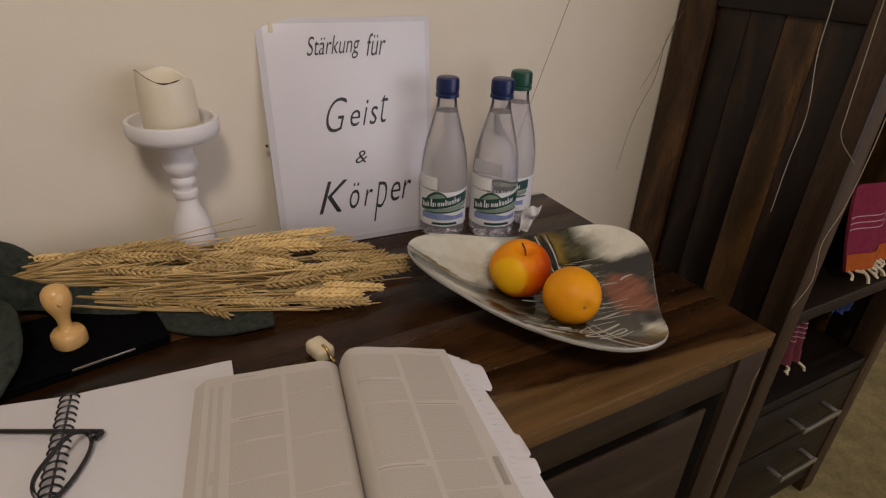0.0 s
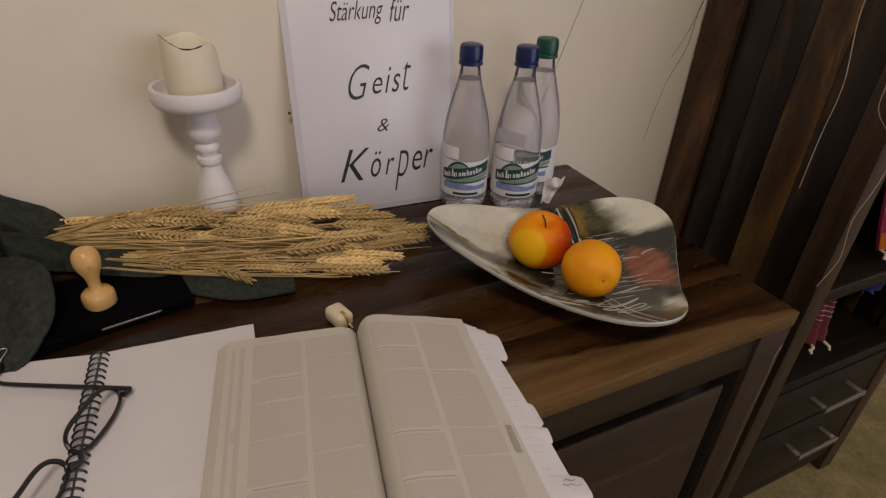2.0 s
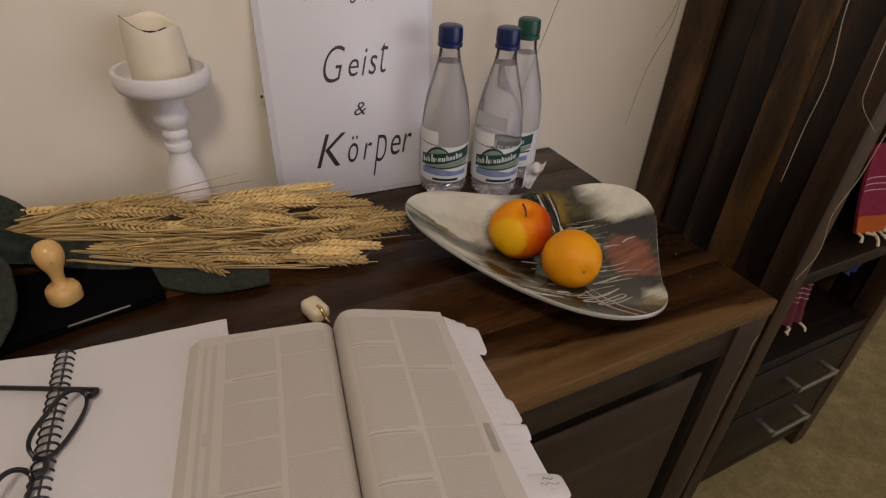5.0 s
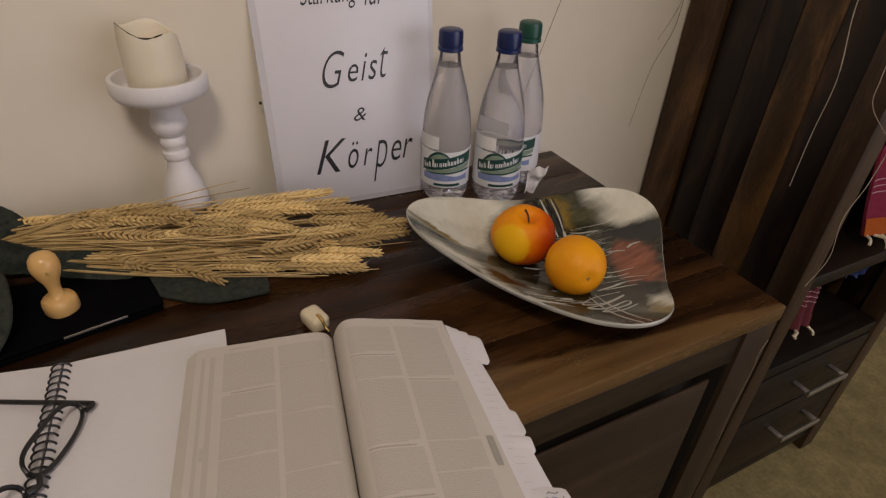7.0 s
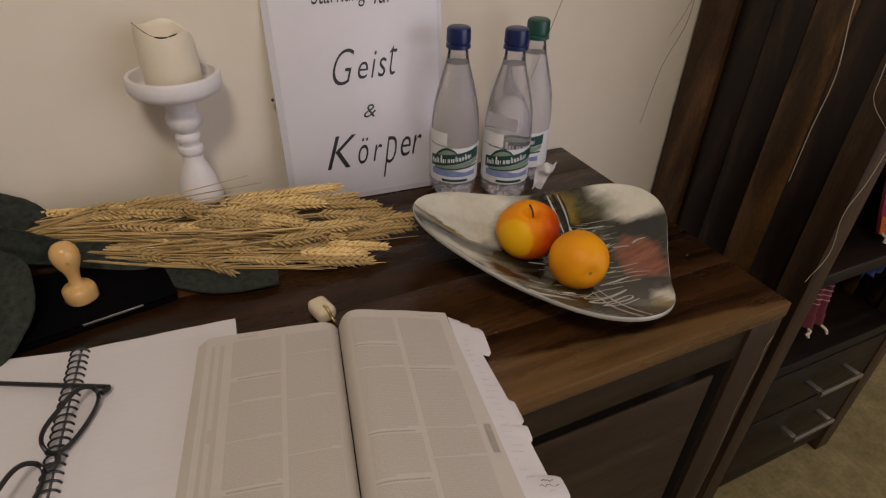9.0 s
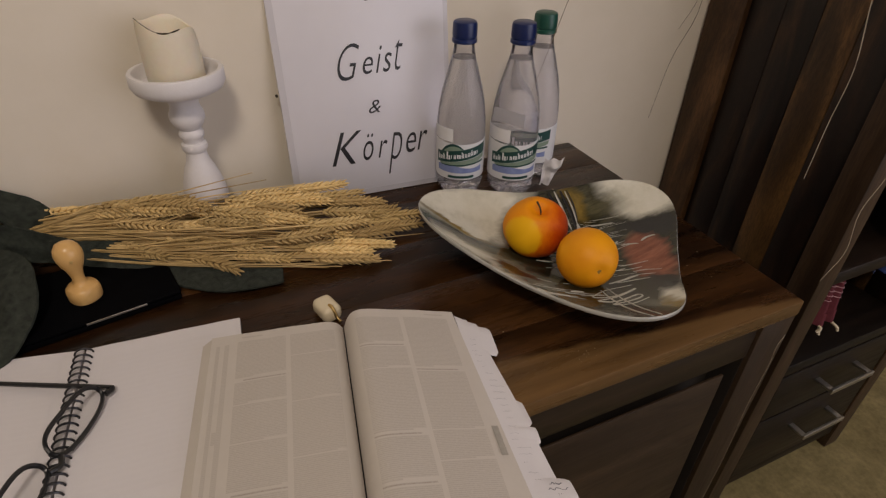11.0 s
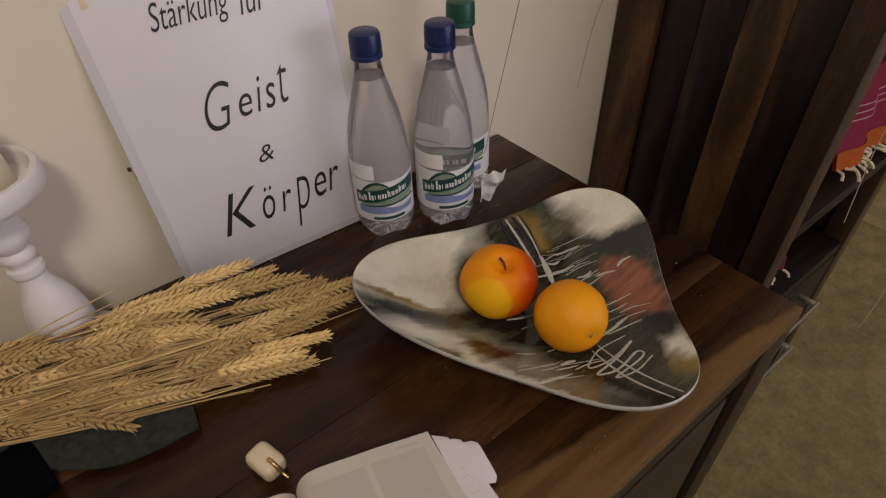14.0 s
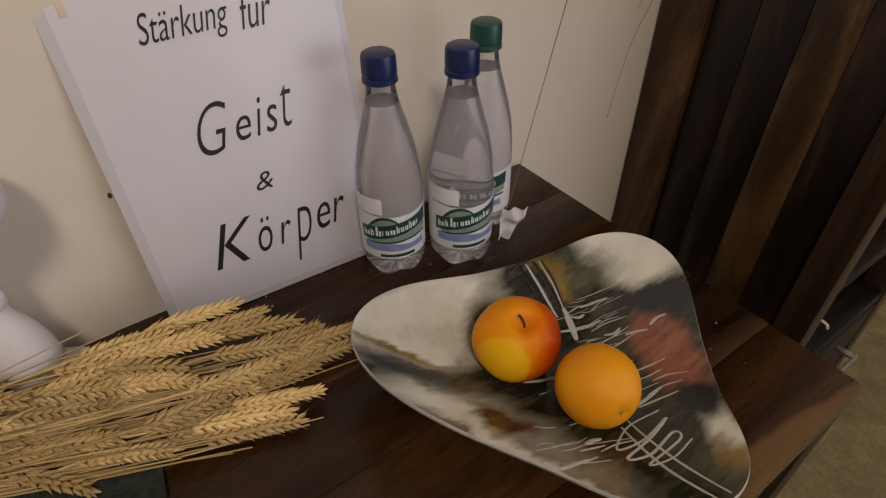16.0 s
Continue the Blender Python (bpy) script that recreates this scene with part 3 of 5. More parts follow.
# ---------------------------------------------------------------- candle and stand
def candle_stand(m):
    s = thing("candle_stand", m, "white painted turned wooden candle stand with a rimmed dish", "candle holder")
    stem = [(0, 0), (0.050, 0), (0.052, 0.003), (0.051, 0.008), (0.047, 0.0105), (0.028, 0.012), (0.0250, 0.015), (0.0262, 0.020), (0.0292, 0.028), (0.0315, 0.040), (0.0318, 0.052), (0.0300, 0.066), (0.0262, 0.080), (0.0215, 0.092),
            (0.0180, 0.101), (0.0160, 0.108), (0.0155, 0.114), (0.0185, 0.117), (0.0195, 0.121), (0.0185, 0.125), (0.0150, 0.127), (0.0150, 0.131),
            (0.0180, 0.134), (0.0188, 0.138), (0.0175, 0.141), (0.0150, 0.144), (0.0190, 0.150), (0.0225, 0.157), (0.0225, 0.164), (0.0195, 0.170), (0.0185, 0.176), (0.0215, 0.184), (0.027, 0.190), (0, 0.190)]
    slim = [(r * (1.0 if z < 0.012 else 0.86 if z < 0.10 else 0.80 if z < 0.147 else 0.90), z) for r, z in stem]
    part("stem", lathe(slim, 40), M_PAINTW, s)
    dish = [(0, 0.1905), (0.030, 0.1905), (0.042, 0.192), (0.0495, 0.196), (0.0525, 0.202), (0.0525, 0.2145), (0.0512, 0.2165), (0.0470, 0.2165), (0.0455, 0.2145), (0.0450, 0.206), (0.042, 0.2025), (0, 0.202)]
    part("dish", lathe(dish, 64), M_PAINTW, s)
    return s


STAND = (-0.618, -0.0665)
candle_stand(pose(*STAND, T + 0.0005))


def candle(m):
    s = thing("candle", m, "half-burnt ivory pillar candle with a sooty melted rim", "candle")
    b = bmesh.new()
    seg, rings = 48, []
    r0 = 0.0315

    def top(a):
        return 0.0630 + 0.0050 * math.cos(a - 3.2) + 0.0020 * math.sin(a) + 0.0034 * math.cos(3 * a + 2.2)

    prof = [(0.94, 0.0), (1.0, 0.002), (1.0, 0.35), (0.985, 0.7), (0.95, 0.9), (0.92, 0.97), (0.90, 1.0), (0.86, 0.985), (0.82, 0.9), (0.7, 0.72), (0.35, 0.64)]
    for k, z in prof:
        rings.append([b.verts.new((r0 * k * math.cos(2 * math.pi * i / seg), r0 * k * math.sin(2 * math.pi * i / seg), z * top(2 * math.pi * i / seg))) for i in range(seg)])
    for lo, hi in zip(rings, rings[1:]):
        for i in range(seg):
            b.faces.new((lo[i], lo[(i + 1) % seg], hi[(i + 1) % seg], hi[i]))
    b.faces.new(rings[-1])
    b.faces.new(rings[0][::-1])
    part("wax", b, M_WAX, s)
    sb = bmesh.new()
    pts = []
    for i in range(22):
        a = 3.15 + i / 21 * 2.1
        pts.append((0.90 * r0 * math.cos(a), 0.90 * r0 * math.sin(a), top(a) + 0.0004))
    tube(pts, lambda u: 0.0004 + 0.0034 * max(0.0, noise.noise(Vector((u * 9, 0, 3.3)))), 6, sb, flat=0.7)
    part("burnt_rim", sb, M_SOOT, s, "sooty burnt rim")
    part("wick", tube(((0, 0, 0.038), (0.001, 0, 0.046), (0.003, 0.001, 0.050)), 0.0011, 6), M_SOOT, s)
    return s


candle(pose(*STAND, T + 0.2035))


# ---------------------------------------------------------------- bottles
def bottle(m, cap_mat, cap_name, label, turn):
    s = thing("water_bottle", m, label, "bottle", "water bottles beside the board")
    R = 0.0345
    LIFT = 0.009
    prof = [(0.0, 0.007), (0.010, 0.006), (0.020, 0.0015), (0.026, 0.0), (0.031, 0.003), (R - 0.001, 0.010), (R, 0.016), (R, 0.028), (R, 0.085), (R, 0.098), (R - 0.0008, 0.112), (R - 0.003, 0.132), (R - 0.007, 0.152), (R - 0.0125, 0.172), (R - 0.0185, 0.193)]
    water = 0.193
    body = [q for q in prof]
    wb = lathe([(r, z) for r, z in body] + [(0, water)], 64)
    # five moulded feet
    for v in wb.verts:
        if v.co.z < 0.02 and (v.co.x ** 2 + v.co.y ** 2) > 0.0001:
            a = math.atan2(v.co.y, v.co.x)
            v.co.z += (0.02 - v.co.z) * 0.32 * (0.5 - 0.5 * math.cos(5 * a))
    part("body", wb, M_WATER, s, "clear plastic body full of water")
    neck = [(0.0161, 0.1934), (0.0145, 0.200), (0.0135, 0.207), (0.0130, 0.214), (0.0130, 0.222)]
    part("neck", lathe(neck, 48), M_PET, s, "clear plastic neck")
    cap = bmesh.new()
    lathe([(0.0, 0.2385), (0.0125, 0.2385), (0.0148, 0.2372), (0.0156, 0.2345), (0.0160, 0.222), (0.0160, 0.2195), (0.0150, 0.2185), (0.0150, 0.2175), (0.0164, 0.2165), (0.0166, 0.2125), (0.0150, 0.2115), (0.0135, 0.2115)], 90, cap)
    for v in cap.verts:
        if 0.221 < v.co.z < 0.2365:
            a = math.atan2(v.co.y, v.co.x)
            k = 1 + 0.012 * math.cos(45 * a)
            v.co.x, v.co.y = v.co.x * k, v.co.y * k
    part(cap_name, cap, cap_mat, s)

    # paper label with its printed shapes; angles in degrees from the middle of its front
    def band(a0, a1, lo, hi, lift, mat, name, par, n=40):
        def f(u, v):
            a = radians(turn + a0 + (a1 - a0) * u)
            z0 = lo(u) if callable(lo) else lo
            z1 = hi(u) if callable(hi) else hi
            r = R + lift
            return (r * math.cos(a), r * math.sin(a), LIFT + z0 + (z1 - z0) * v)
        return part(name, sheet(f, n, 6, 0.0002), mat, par)

    lab = band(-118, 118, 0.020, lambda u: 0.078 - 0.004 * math.sin(math.pi * u), 0.0006, M_LABEL, "label", s, 60)
    band(-104, -18, 0.077, 0.0955, 0.0005, M_LABEL, "label_tab", lab)
    band(-50, 8, lambda u: 0.054 + 0.008 * u, lambda u: 0.057 + 0.008 * u + 0.013 * math.sin(math.pi * u) ** 0.7, 0.0010, M_LGREEN, "arch_edge", lab)
    band(-46, 6, lambda u: 0.055 + 0.008 * u, lambda u: 0.056 + 0.008 * u + 0.0105 * math.sin(math.pi * u) ** 0.7, 0.0011, M_LLIGHT, "arch", lab)
    band(-62, 66, lambda u: 0.0425 + 0.0150 * u, lambda u: 0.0592 + 0.0135 * u, 0.0013, M_LGREEN, "banner", lab)
    # the name on the banner: upright white bars without letters
    a = -56.0
    for k, (wide, tall) in enumerate(((5, 66), (5, 44), (5, 66), (0, 0), (9, 92), (4, 46), (5.5, 46), (8, 46), (5, 70), (5.5, 46), (5, 46), (5, 72), (5.5, 46), (4, 46))):
        u = (a + 62) / 128
        mid = 0.0512 + 0.0142 * u
        if wide:
            for b0 in ((a, a + 0.58 * wide) if wide > 4 else (a,)):
                band(b0, b0 + 0.40 * wide, mid - 0.0040, mid - 0.0040 + (tall if b0 == a else min(tall, 52)) * 0.000125, 0.0017, M_LABEL, "name_bar", lab, 3)
        a += wide + 2.2
    band(-52, 64, lambda u: 0.0400 + 0.010 * u - 0.004 * math.sin(math.pi * u), lambda u: 0.0435 + 0.0125 * u, 0.0010, M_LLIGHT, "swoosh", lab)
    band(-48, 62, lambda u: 0.0400 + 0.004 * u, lambda u: 0.0412 + 0.0055 * u, 0.0012, M_LGREEN, "swoosh_line", lab, 30)
    band(-58, 56, 0.0305, lambda u: 0.0395 + 0.0025 * math.sin(6 * u), 0.0011, M_LBLUE, "blue_field", lab)
    band(-28, 34, 0.0225, 0.0262, 0.0012, M_LGREEN, "foot_bar", lab)
    return s


FACE = -116     # the labels look towards the front left
K = Matrix.Diagonal((1.03, 1.03, 1.035, 1))
bottle(pose(-0.2585, -0.090, T + 0.001) @ K, M_BLUECAP, "cap", "full clear plastic water bottle with a dark blue cap", FACE)
bottle(pose(-0.187, -0.122, T + 0.001) @ K, M_BLUECAP, "cap", "full clear plastic water bottle with a dark blue cap", FACE + 4)
bottle(pose(-0.128, -0.084, T + 0.001) @ K, M_GREENCAP, "cap", "full clear plastic water bottle with a dark green cap", FACE - 28)


def paper_scrap():
    s = thing("paper_scrap", pose(-0.134, -0.141, T), "crumpled white paper scrap standing by the bottles", "paper")

    def f(u, v):
        x, z = 0.025 * (u - 0.5) * (0.6 + 0.5 * v), 0.002 + 0.046 * v + 0.006 * noise.noise(Vector((u * 4, 2.0, 0.7))) * v
        y = 0.006 * math.sin(3 * u + 2 * v) + 0.008 * noise.noise(Vector((u * 3.2, v * 3.6, 1.3)))
        return (x + 0.010 * v, y, z + 0.007 * (u - 0.4) * v)

    part("sheet", sheet(f, 12, 14, 0.0003), M_TISSUE, s, m=pose(0, 0, 0, 0, 0, -25))
    return s


paper_scrap()


# ---------------------------------------------------------------- dish with fruit
def glazed(name):
    """Glazed stoneware: dark brushed ground, pale corners, ochre and rust patches with ragged edges."""
    m = material(name, 0.13, 0, (0.1, 0.1, 0.08), 0.5)
    v = coords(m)
    streak = noise_tex(m, coords(m, (22, 120, 40)), 1.0, 6, 0.72)
    cloud = noise_tex(m, v, 24, 5, 0.65)
    fine = noise_tex(m, coords(m, (60, 420, 90)), 1.0, 3, 0.7)
    # ragged places: the point is pushed along the brush before a field is drawn
    push = node(m, "ShaderNodeCombineXYZ")
    sweep = noise_tex(m, coords(m, (9, 46, 20)), 1.0, 3, 0.6)
    for k, (src, amount) in enumerate(((sweep, 0.044), (cloud, 0.024))):
        a = node(m, "ShaderNodeMath")
        a.operation, a.inputs[1].default_value, a.inputs[2].default_value = "MULTIPLY_ADD", amount, -amount / 2
        link(m, src, a.inputs[0])
        link(m, a.outputs[0], push.inputs[k])
    add = node(m, "ShaderNodeVectorMath")
    link(m, v, add.inputs[0])
    link(m, push.outputs[0], add.inputs[1])
    ragged = add.outputs[0]

    def field(cx, cy, rx, ry, turn, soft):
        mp = node(m, "ShaderNodeMapping")
        mp.vector_type = "TEXTURE"
        mp.inputs["Location"].default_value = (cx, cy, 0)
        mp.inputs["Rotation"].default_value = (0, 0, radians(turn))
        mp.inputs["Scale"].default_value = (rx, ry, 10.0)
        link(m, ragged, mp.inputs["Vector"])
        ln = node(m, "ShaderNodeVectorMath")
        ln.operation = "LENGTH"
        link(m, mp.outputs[0], ln.inputs[0])
        r = node(m, "ShaderNodeMapRange")
        r.inputs["From Min"].default_value, r.inputs["From Max"].default_value = 1 + soft, 1 - soft
        link(m, ln.outputs["Value"], r.inputs["Value"])
        return r.outputs[0]

    ground = ramp(m, streak, (0.32, (0.007, 0.008, 0.005)), (0.50, (0.026, 0.027, 0.016)), (0.66, (0.075, 0.073, 0.044)), (0.82, (0.19, 0.18, 0.12)))
    ground = mix(m, 0.5, ground, ramp(m, fine, (0.35, (0.3, 0.3, 0.3)), (0.65, (1, 1, 1))), "MULTIPLY")
    pale = ramp(m, cloud, (0.28, (0.50, 0.485, 0.39)), (0.5, (0.66, 0.645, 0.55)), (0.75, (0.76, 0.745, 0.665)))
    grey = ramp(m, cloud, (0.28, (0.16, 0.16, 0.12)), (0.75, (0.36, 0.35, 0.28)))
    black = ramp(m, streak, (0.3, (0.006, 0.007, 0.008)), (0.7, (0.022, 0.024, 0.026)))
    rust = ramp(m, streak, (0.35, (0.15, 0.042, 0.022)), (0.65, (0.31, 0.115, 0.066)))
    ochre = ramp(m, cloud, (0.3, (0.085, 0.060, 0.010)), (0.7, (0.30, 0.20, 0.045)))
    brown = ramp(m, streak, (0.35, (0.030, 0.014, 0.007)), (0.65, (0.11, 0.055, 0.028)))
    olive = ramp(m, streak, (0.3, (0.020, 0.019, 0.008)), (0.7, (0.12, 0.11, 0.060)))
    col = ground
    for colour, fields in ((grey, ((-0.115, -0.030, 0.100, 0.030, -70, 0.45), (-0.150, 0.020, 0.040, 0.026, -45, 0.4))),
                           (pale, ((-0.122, -0.058, 0.090, 0.008, -71, 0.5), (-0.150, 0.016, 0.034, 0.013, -45, 0.5), (-0.102, 0.104, 0.095, 0.040, 4, 0.20), (-0.118, 0.082, 0.056, 0.030, -25, 0.25), (0.130, 0.054, 0.055, 0.032, -50, 0.25), (0.028, -0.138, 0.034, 0.015, 55, 0.4))),
                           (olive, ((0.076, 0.066, 0.034, 0.020, -20, 0.6), (-0.004, -0.158, 0.032, 0.016, 60, 0.6), (-0.138, 0.052, 0.058, 0.015, -38, 0.5), (-0.040, 0.085, 0.030, 0.016, 40, 0.6))),
                           (ochre, ((-0.142, 0.076, 0.044, 0.0042, -37, 0.6), (0.050, 0.080, 0.026, 0.011, 85, 0.5), (0.012, -0.150, 0.018, 0.009, 60, 0.7))),
                           (rust, ((0.078, -0.046, 0.050, 0.027, 68, 0.22),)),
                           (brown, ((-0.106, -0.020, 0.028, 0.011, -60, 0.35),)),
                           (black, ((0.112, 0.000, 0.034, 0.013, -45, 0.3), (0.128, -0.012, 0.016, 0.012, 70, 0.3), (0.050, -0.099, 0.022, 0.016, 55, 0.3), (-0.152, 0.056, 0.040, 0.008, -38, 0.6)))):
        for f in fields:
            col = mix(m, field(*f), col, colour)
    link(m, col, bsdf(m).inputs["Base Color"])
    bsdf(m).inputs["Coat Weight"].default_value = 0.3
    bump(m, fine, 0.06, 0.0006)
    return m


BOWL = (-0.205, -0.325)
RIM_R = (0.1474, -0.0164, -0.0008, 0.0086, -0.0062, 0.0115, 0.0254, 0.0014, -0.0029, -0.0002, 0.0025, -0.0020, 0.0031)
RIM_Z = (0.0468, -0.0110, 0.0033, 0.0039, 0.0026, 0.0024, 0.0105, 0.0022, -0.0034)


def waves(c, a):
    return c[0] + sum(c[2 * k - 1] * math.cos(k * a) + c[2 * k] * math.sin(k * a) for k in range(1, (len(c) + 1) // 2))


def bowl_point(k, a, lift=0.0):
    """A point of the dish's inside: k from its middle (0) to the rim (1)."""
    r, zr = waves(RIM_R, a), waves(RIM_Z, a)
    fl = 0.008
    z = fl + (zr - fl) * (max(0.0, (k - 0.12) / 0.88)) ** 1.9
    return Vector((r * k * math.cos(a), r * k * math.sin(a), z + lift))


def bowl():
    s = thing("fruit_bowl", pose(*BOWL, T), "three-cornered glazed ceramic bowl in grey, black and rust, holding fruit", "bowl")
    b = bmesh.new()
    seg, rad = 144, 30
    rings = []
    for j in range(1, rad + 1):
        rings.append([bowl_point(j / rad, 2 * math.pi * i / seg) for i in range(seg)])
    rim_top = [p + Vector((0, 0, 0.0006)) + Vector((p.x, p.y, 0)).normalized() * 0.0010 for p in rings[-1]]
    rim_out = [p + Vector((0, 0, -0.0010)) + Vector((p.x, p.y, 0)).normalized() * 0.0022 for p in rings[-1]]
    rim_low = [p + Vector((0, 0, -0.0045)) + Vector((p.x, p.y, 0)).normalized() * 0.0018 for p in rings[-1]]
    under = [[p - Vector((0, 0, 0.0065)) for p in r] for r in rings[::-1]]
    every = rings + [rim_top, rim_out, rim_low] + under
    vs = [[b.verts.new(p) for p in r] for r in every]
    for lo, hi in zip(vs, vs[1:]):
        for i in range(seg):
            b.faces.new((lo[i], lo[(i + 1) % seg], hi[(i + 1) % seg], hi[i]))
    b.faces.new(vs[0])
    b.faces.new(vs[-1])
    for f in b.faces:
        f.material_index = 0
    n_in = rad - 1
    for k, f in enumerate(b.faces):
        if k >= seg * (n_in + 1) and k < seg * (n_in + 3):
            f.material_index = 1
    body = part("body", b, [glazed("brushed_stoneware_glaze"), M_RIM], s)
    rng = random.Random(11)

    def stroke(pts2, wid, n=14):
        """A raised slip stroke laid on the inside, through places in metres about the middle."""
        pts = []
        for q in smooth_path([(x, y, 0) for x, y in pts2], n):
            a = math.atan2(q.y, q.x)
            k = min(0.985, q.xy.length / waves(RIM_R, a))
            pts.append(bowl_point(k, a, 0.0003))
        return tube(pts, lambda t: wid * (0.35 + 0.65 * math.sin(math.pi * (0.08 + 0.88 * t)) ** 0.7), 6, flat=0.35)

    # short strokes that cross the middle, fanning a little from back to front
    for i in range(70):
        y = 0.050 - 0.140 * (i + rng.uniform(-0.4, 0.4)) / 69
        x = rng.gauss(0.052 if y > -0.02 else 0.020, 0.022) - (0.08 if rng.random() < 0.40 and y < 0.02 else 0)
        length, tilt = rng.uniform(0.014, 0.050), radians(rng.gauss(-15, 6))
        dx, dy = 0.5 * length * math.cos(tilt), 0.5 * length * math.sin(tilt)
        wide = rng.choice((0.0005, 0.0007, 0.0010, 0.0021)) * rng.uniform(0.8, 1.2)
        part("slip_stroke", stroke(((x - dx, y - dy), (x, y + rng.uniform(-0.003, 0.003)), (x + dx, y + dy)), wide), M_SLIP, s)
    # long double line into the front corner, and the looped scribble across it
    part("slip_stroke", stroke(((-0.023, -0.078), (-0.034, -0.126), (-0.037, -0.172)), 0.0014, 24), M_SLIP, s)
    part("slip_stroke", stroke(((-0.013, -0.076), (-0.021, -0.125), (-0.026, -0.173)), 0.0013, 24), M_SLIP, s)
    part("slip_stroke", stroke(((0.015, -0.086), (-0.018, -0.081), (-0.046, -0.092), (-0.020, -0.098), (0.012, -0.095), (-0.014, -0.100), (-0.048, -0.103), (-0.030, -0.111), (0.002, -0.108), (0.000, -0.116), (-0.040, -0.117), (-0.020, -0.124), (0.006, -0.122)), 0.0012, 90), M_SLIP, s)
    part("slip_stroke", stroke(((0.036, 0.050), (0.030, 0.032), (0.022, 0.016)), 0.0036), M_SLIP, s)
    # black brush lines at the back rim with a pale one between
    for pts2, w, mt in ((((0.024, 0.112), (0.024, 0.084), (0.019, 0.056)), 0.0034, M_INK), (((0.032, 0.108), (0.030, 0.080), (0.024, 0.046)), 0.0019, M_SLIP), (((0.040, 0.106), (0.038, 0.072), (0.030, 0.042)), 0.0032, M_INK), (((0.045, 0.100), (0.043, 0.074), (0.036, 0.050)), 0.0012, M_SLIP), (((0.048, 0.100), (0.047, 0.080), (0.040, 0.056)), 0.0012, M_INK)):
        part("brush_line", stroke(pts2, w, 16), mt, s)
    return s


M_RIM = plain("pale_glazed_rim", (0.36, 0.36, 0.335), (0.48, 0.48, 0.445), 0.2, 60, 0.5, bumps=0.05)
M_SLIP = plain("white_slip", (0.34, 0.34, 0.30), (0.56, 0.55, 0.50), 0.3, 300, 0.4, bumps=0.05)
bowl()


def apple(m):
    s = thing("apple", m, "yellow apple with a red blush in the bowl", "fruit")
    R = 0.0398
    prof = []
    for i in range(33):
        a = math.pi * i / 32
        r = R * math.sin(a) * (1.0 + 0.06 * math.cos(a)) + 0.0
        z = -R * 0.93 * math.cos(a)
        dip = math.exp(-(r / (R * 0.24)) ** 2)
        z += (0.010 if i < 16 else -0.0135) * dip
        prof.append((max(r, 0.0), z))
    prof[0] = (0.0, prof[0][1])
    prof[-1] = (0.0, prof[-1][1])
    b = lathe(prof, 56)
    for v in b.verts:
        a = math.atan2(v.co.y, v.co.x)
        k = 1 + 0.022 * math.cos(2 * a + 0.5) + 0.012 * math.cos(5 * a)
        v.co.x, v.co.y = v.co.x * k, v.co.y * k
    part("skin", b, M_APPLE, s)
    part("stem", tube(smooth_path(((0.001, -0.002, 0.022), (0.0005, -0.001, 0.029), (-0.001, 0.002, 0.036), (-0.004, 0.005, 0.0425)), 12), lambda u: 0.0008 + 0.0004 * u, 8), M_SOOT, s, "dark woody stem")
    return s


apple(pose(-0.2525, -0.2955, T + 0.0465, 17, -6, 0))


def orange(m):
    s = thing("orange", m, "ripe orange resting in the bowl", "fruit")
    R = 0.0352
    b = bmesh.new()
    bmesh.ops.create_uvsphere(b, u_segments=56, v_segments=36, radius=R)
    for v in b.verts:
        d = v.co.normalized()
        dip = math.exp(-((1 - d.z) / 0.035))
        v.co = d * (R * (1 + 0.012 * noise.noise(d * 2.0)) - 0.0040 * dip)
    part("peel", b, M_ORANGE, s)
    part("stem_scar", lathe(((0, 0.0), (0.0030, 0.0), (0.0022, 0.0009), (0, 0.0011)), 10, wobble=0.25), M_SCAR, s, "brown green stem scar", m=pose(0, 0, R - 0.0045))
    return s


M_SCAR = plain("stem_scar", (0.20, 0.12, 0.02), (0.32, 0.19, 0.04), 0.7, 200)
orange(pose(-0.2310, -0.3730, T + 0.0440, 85, 0, -12))


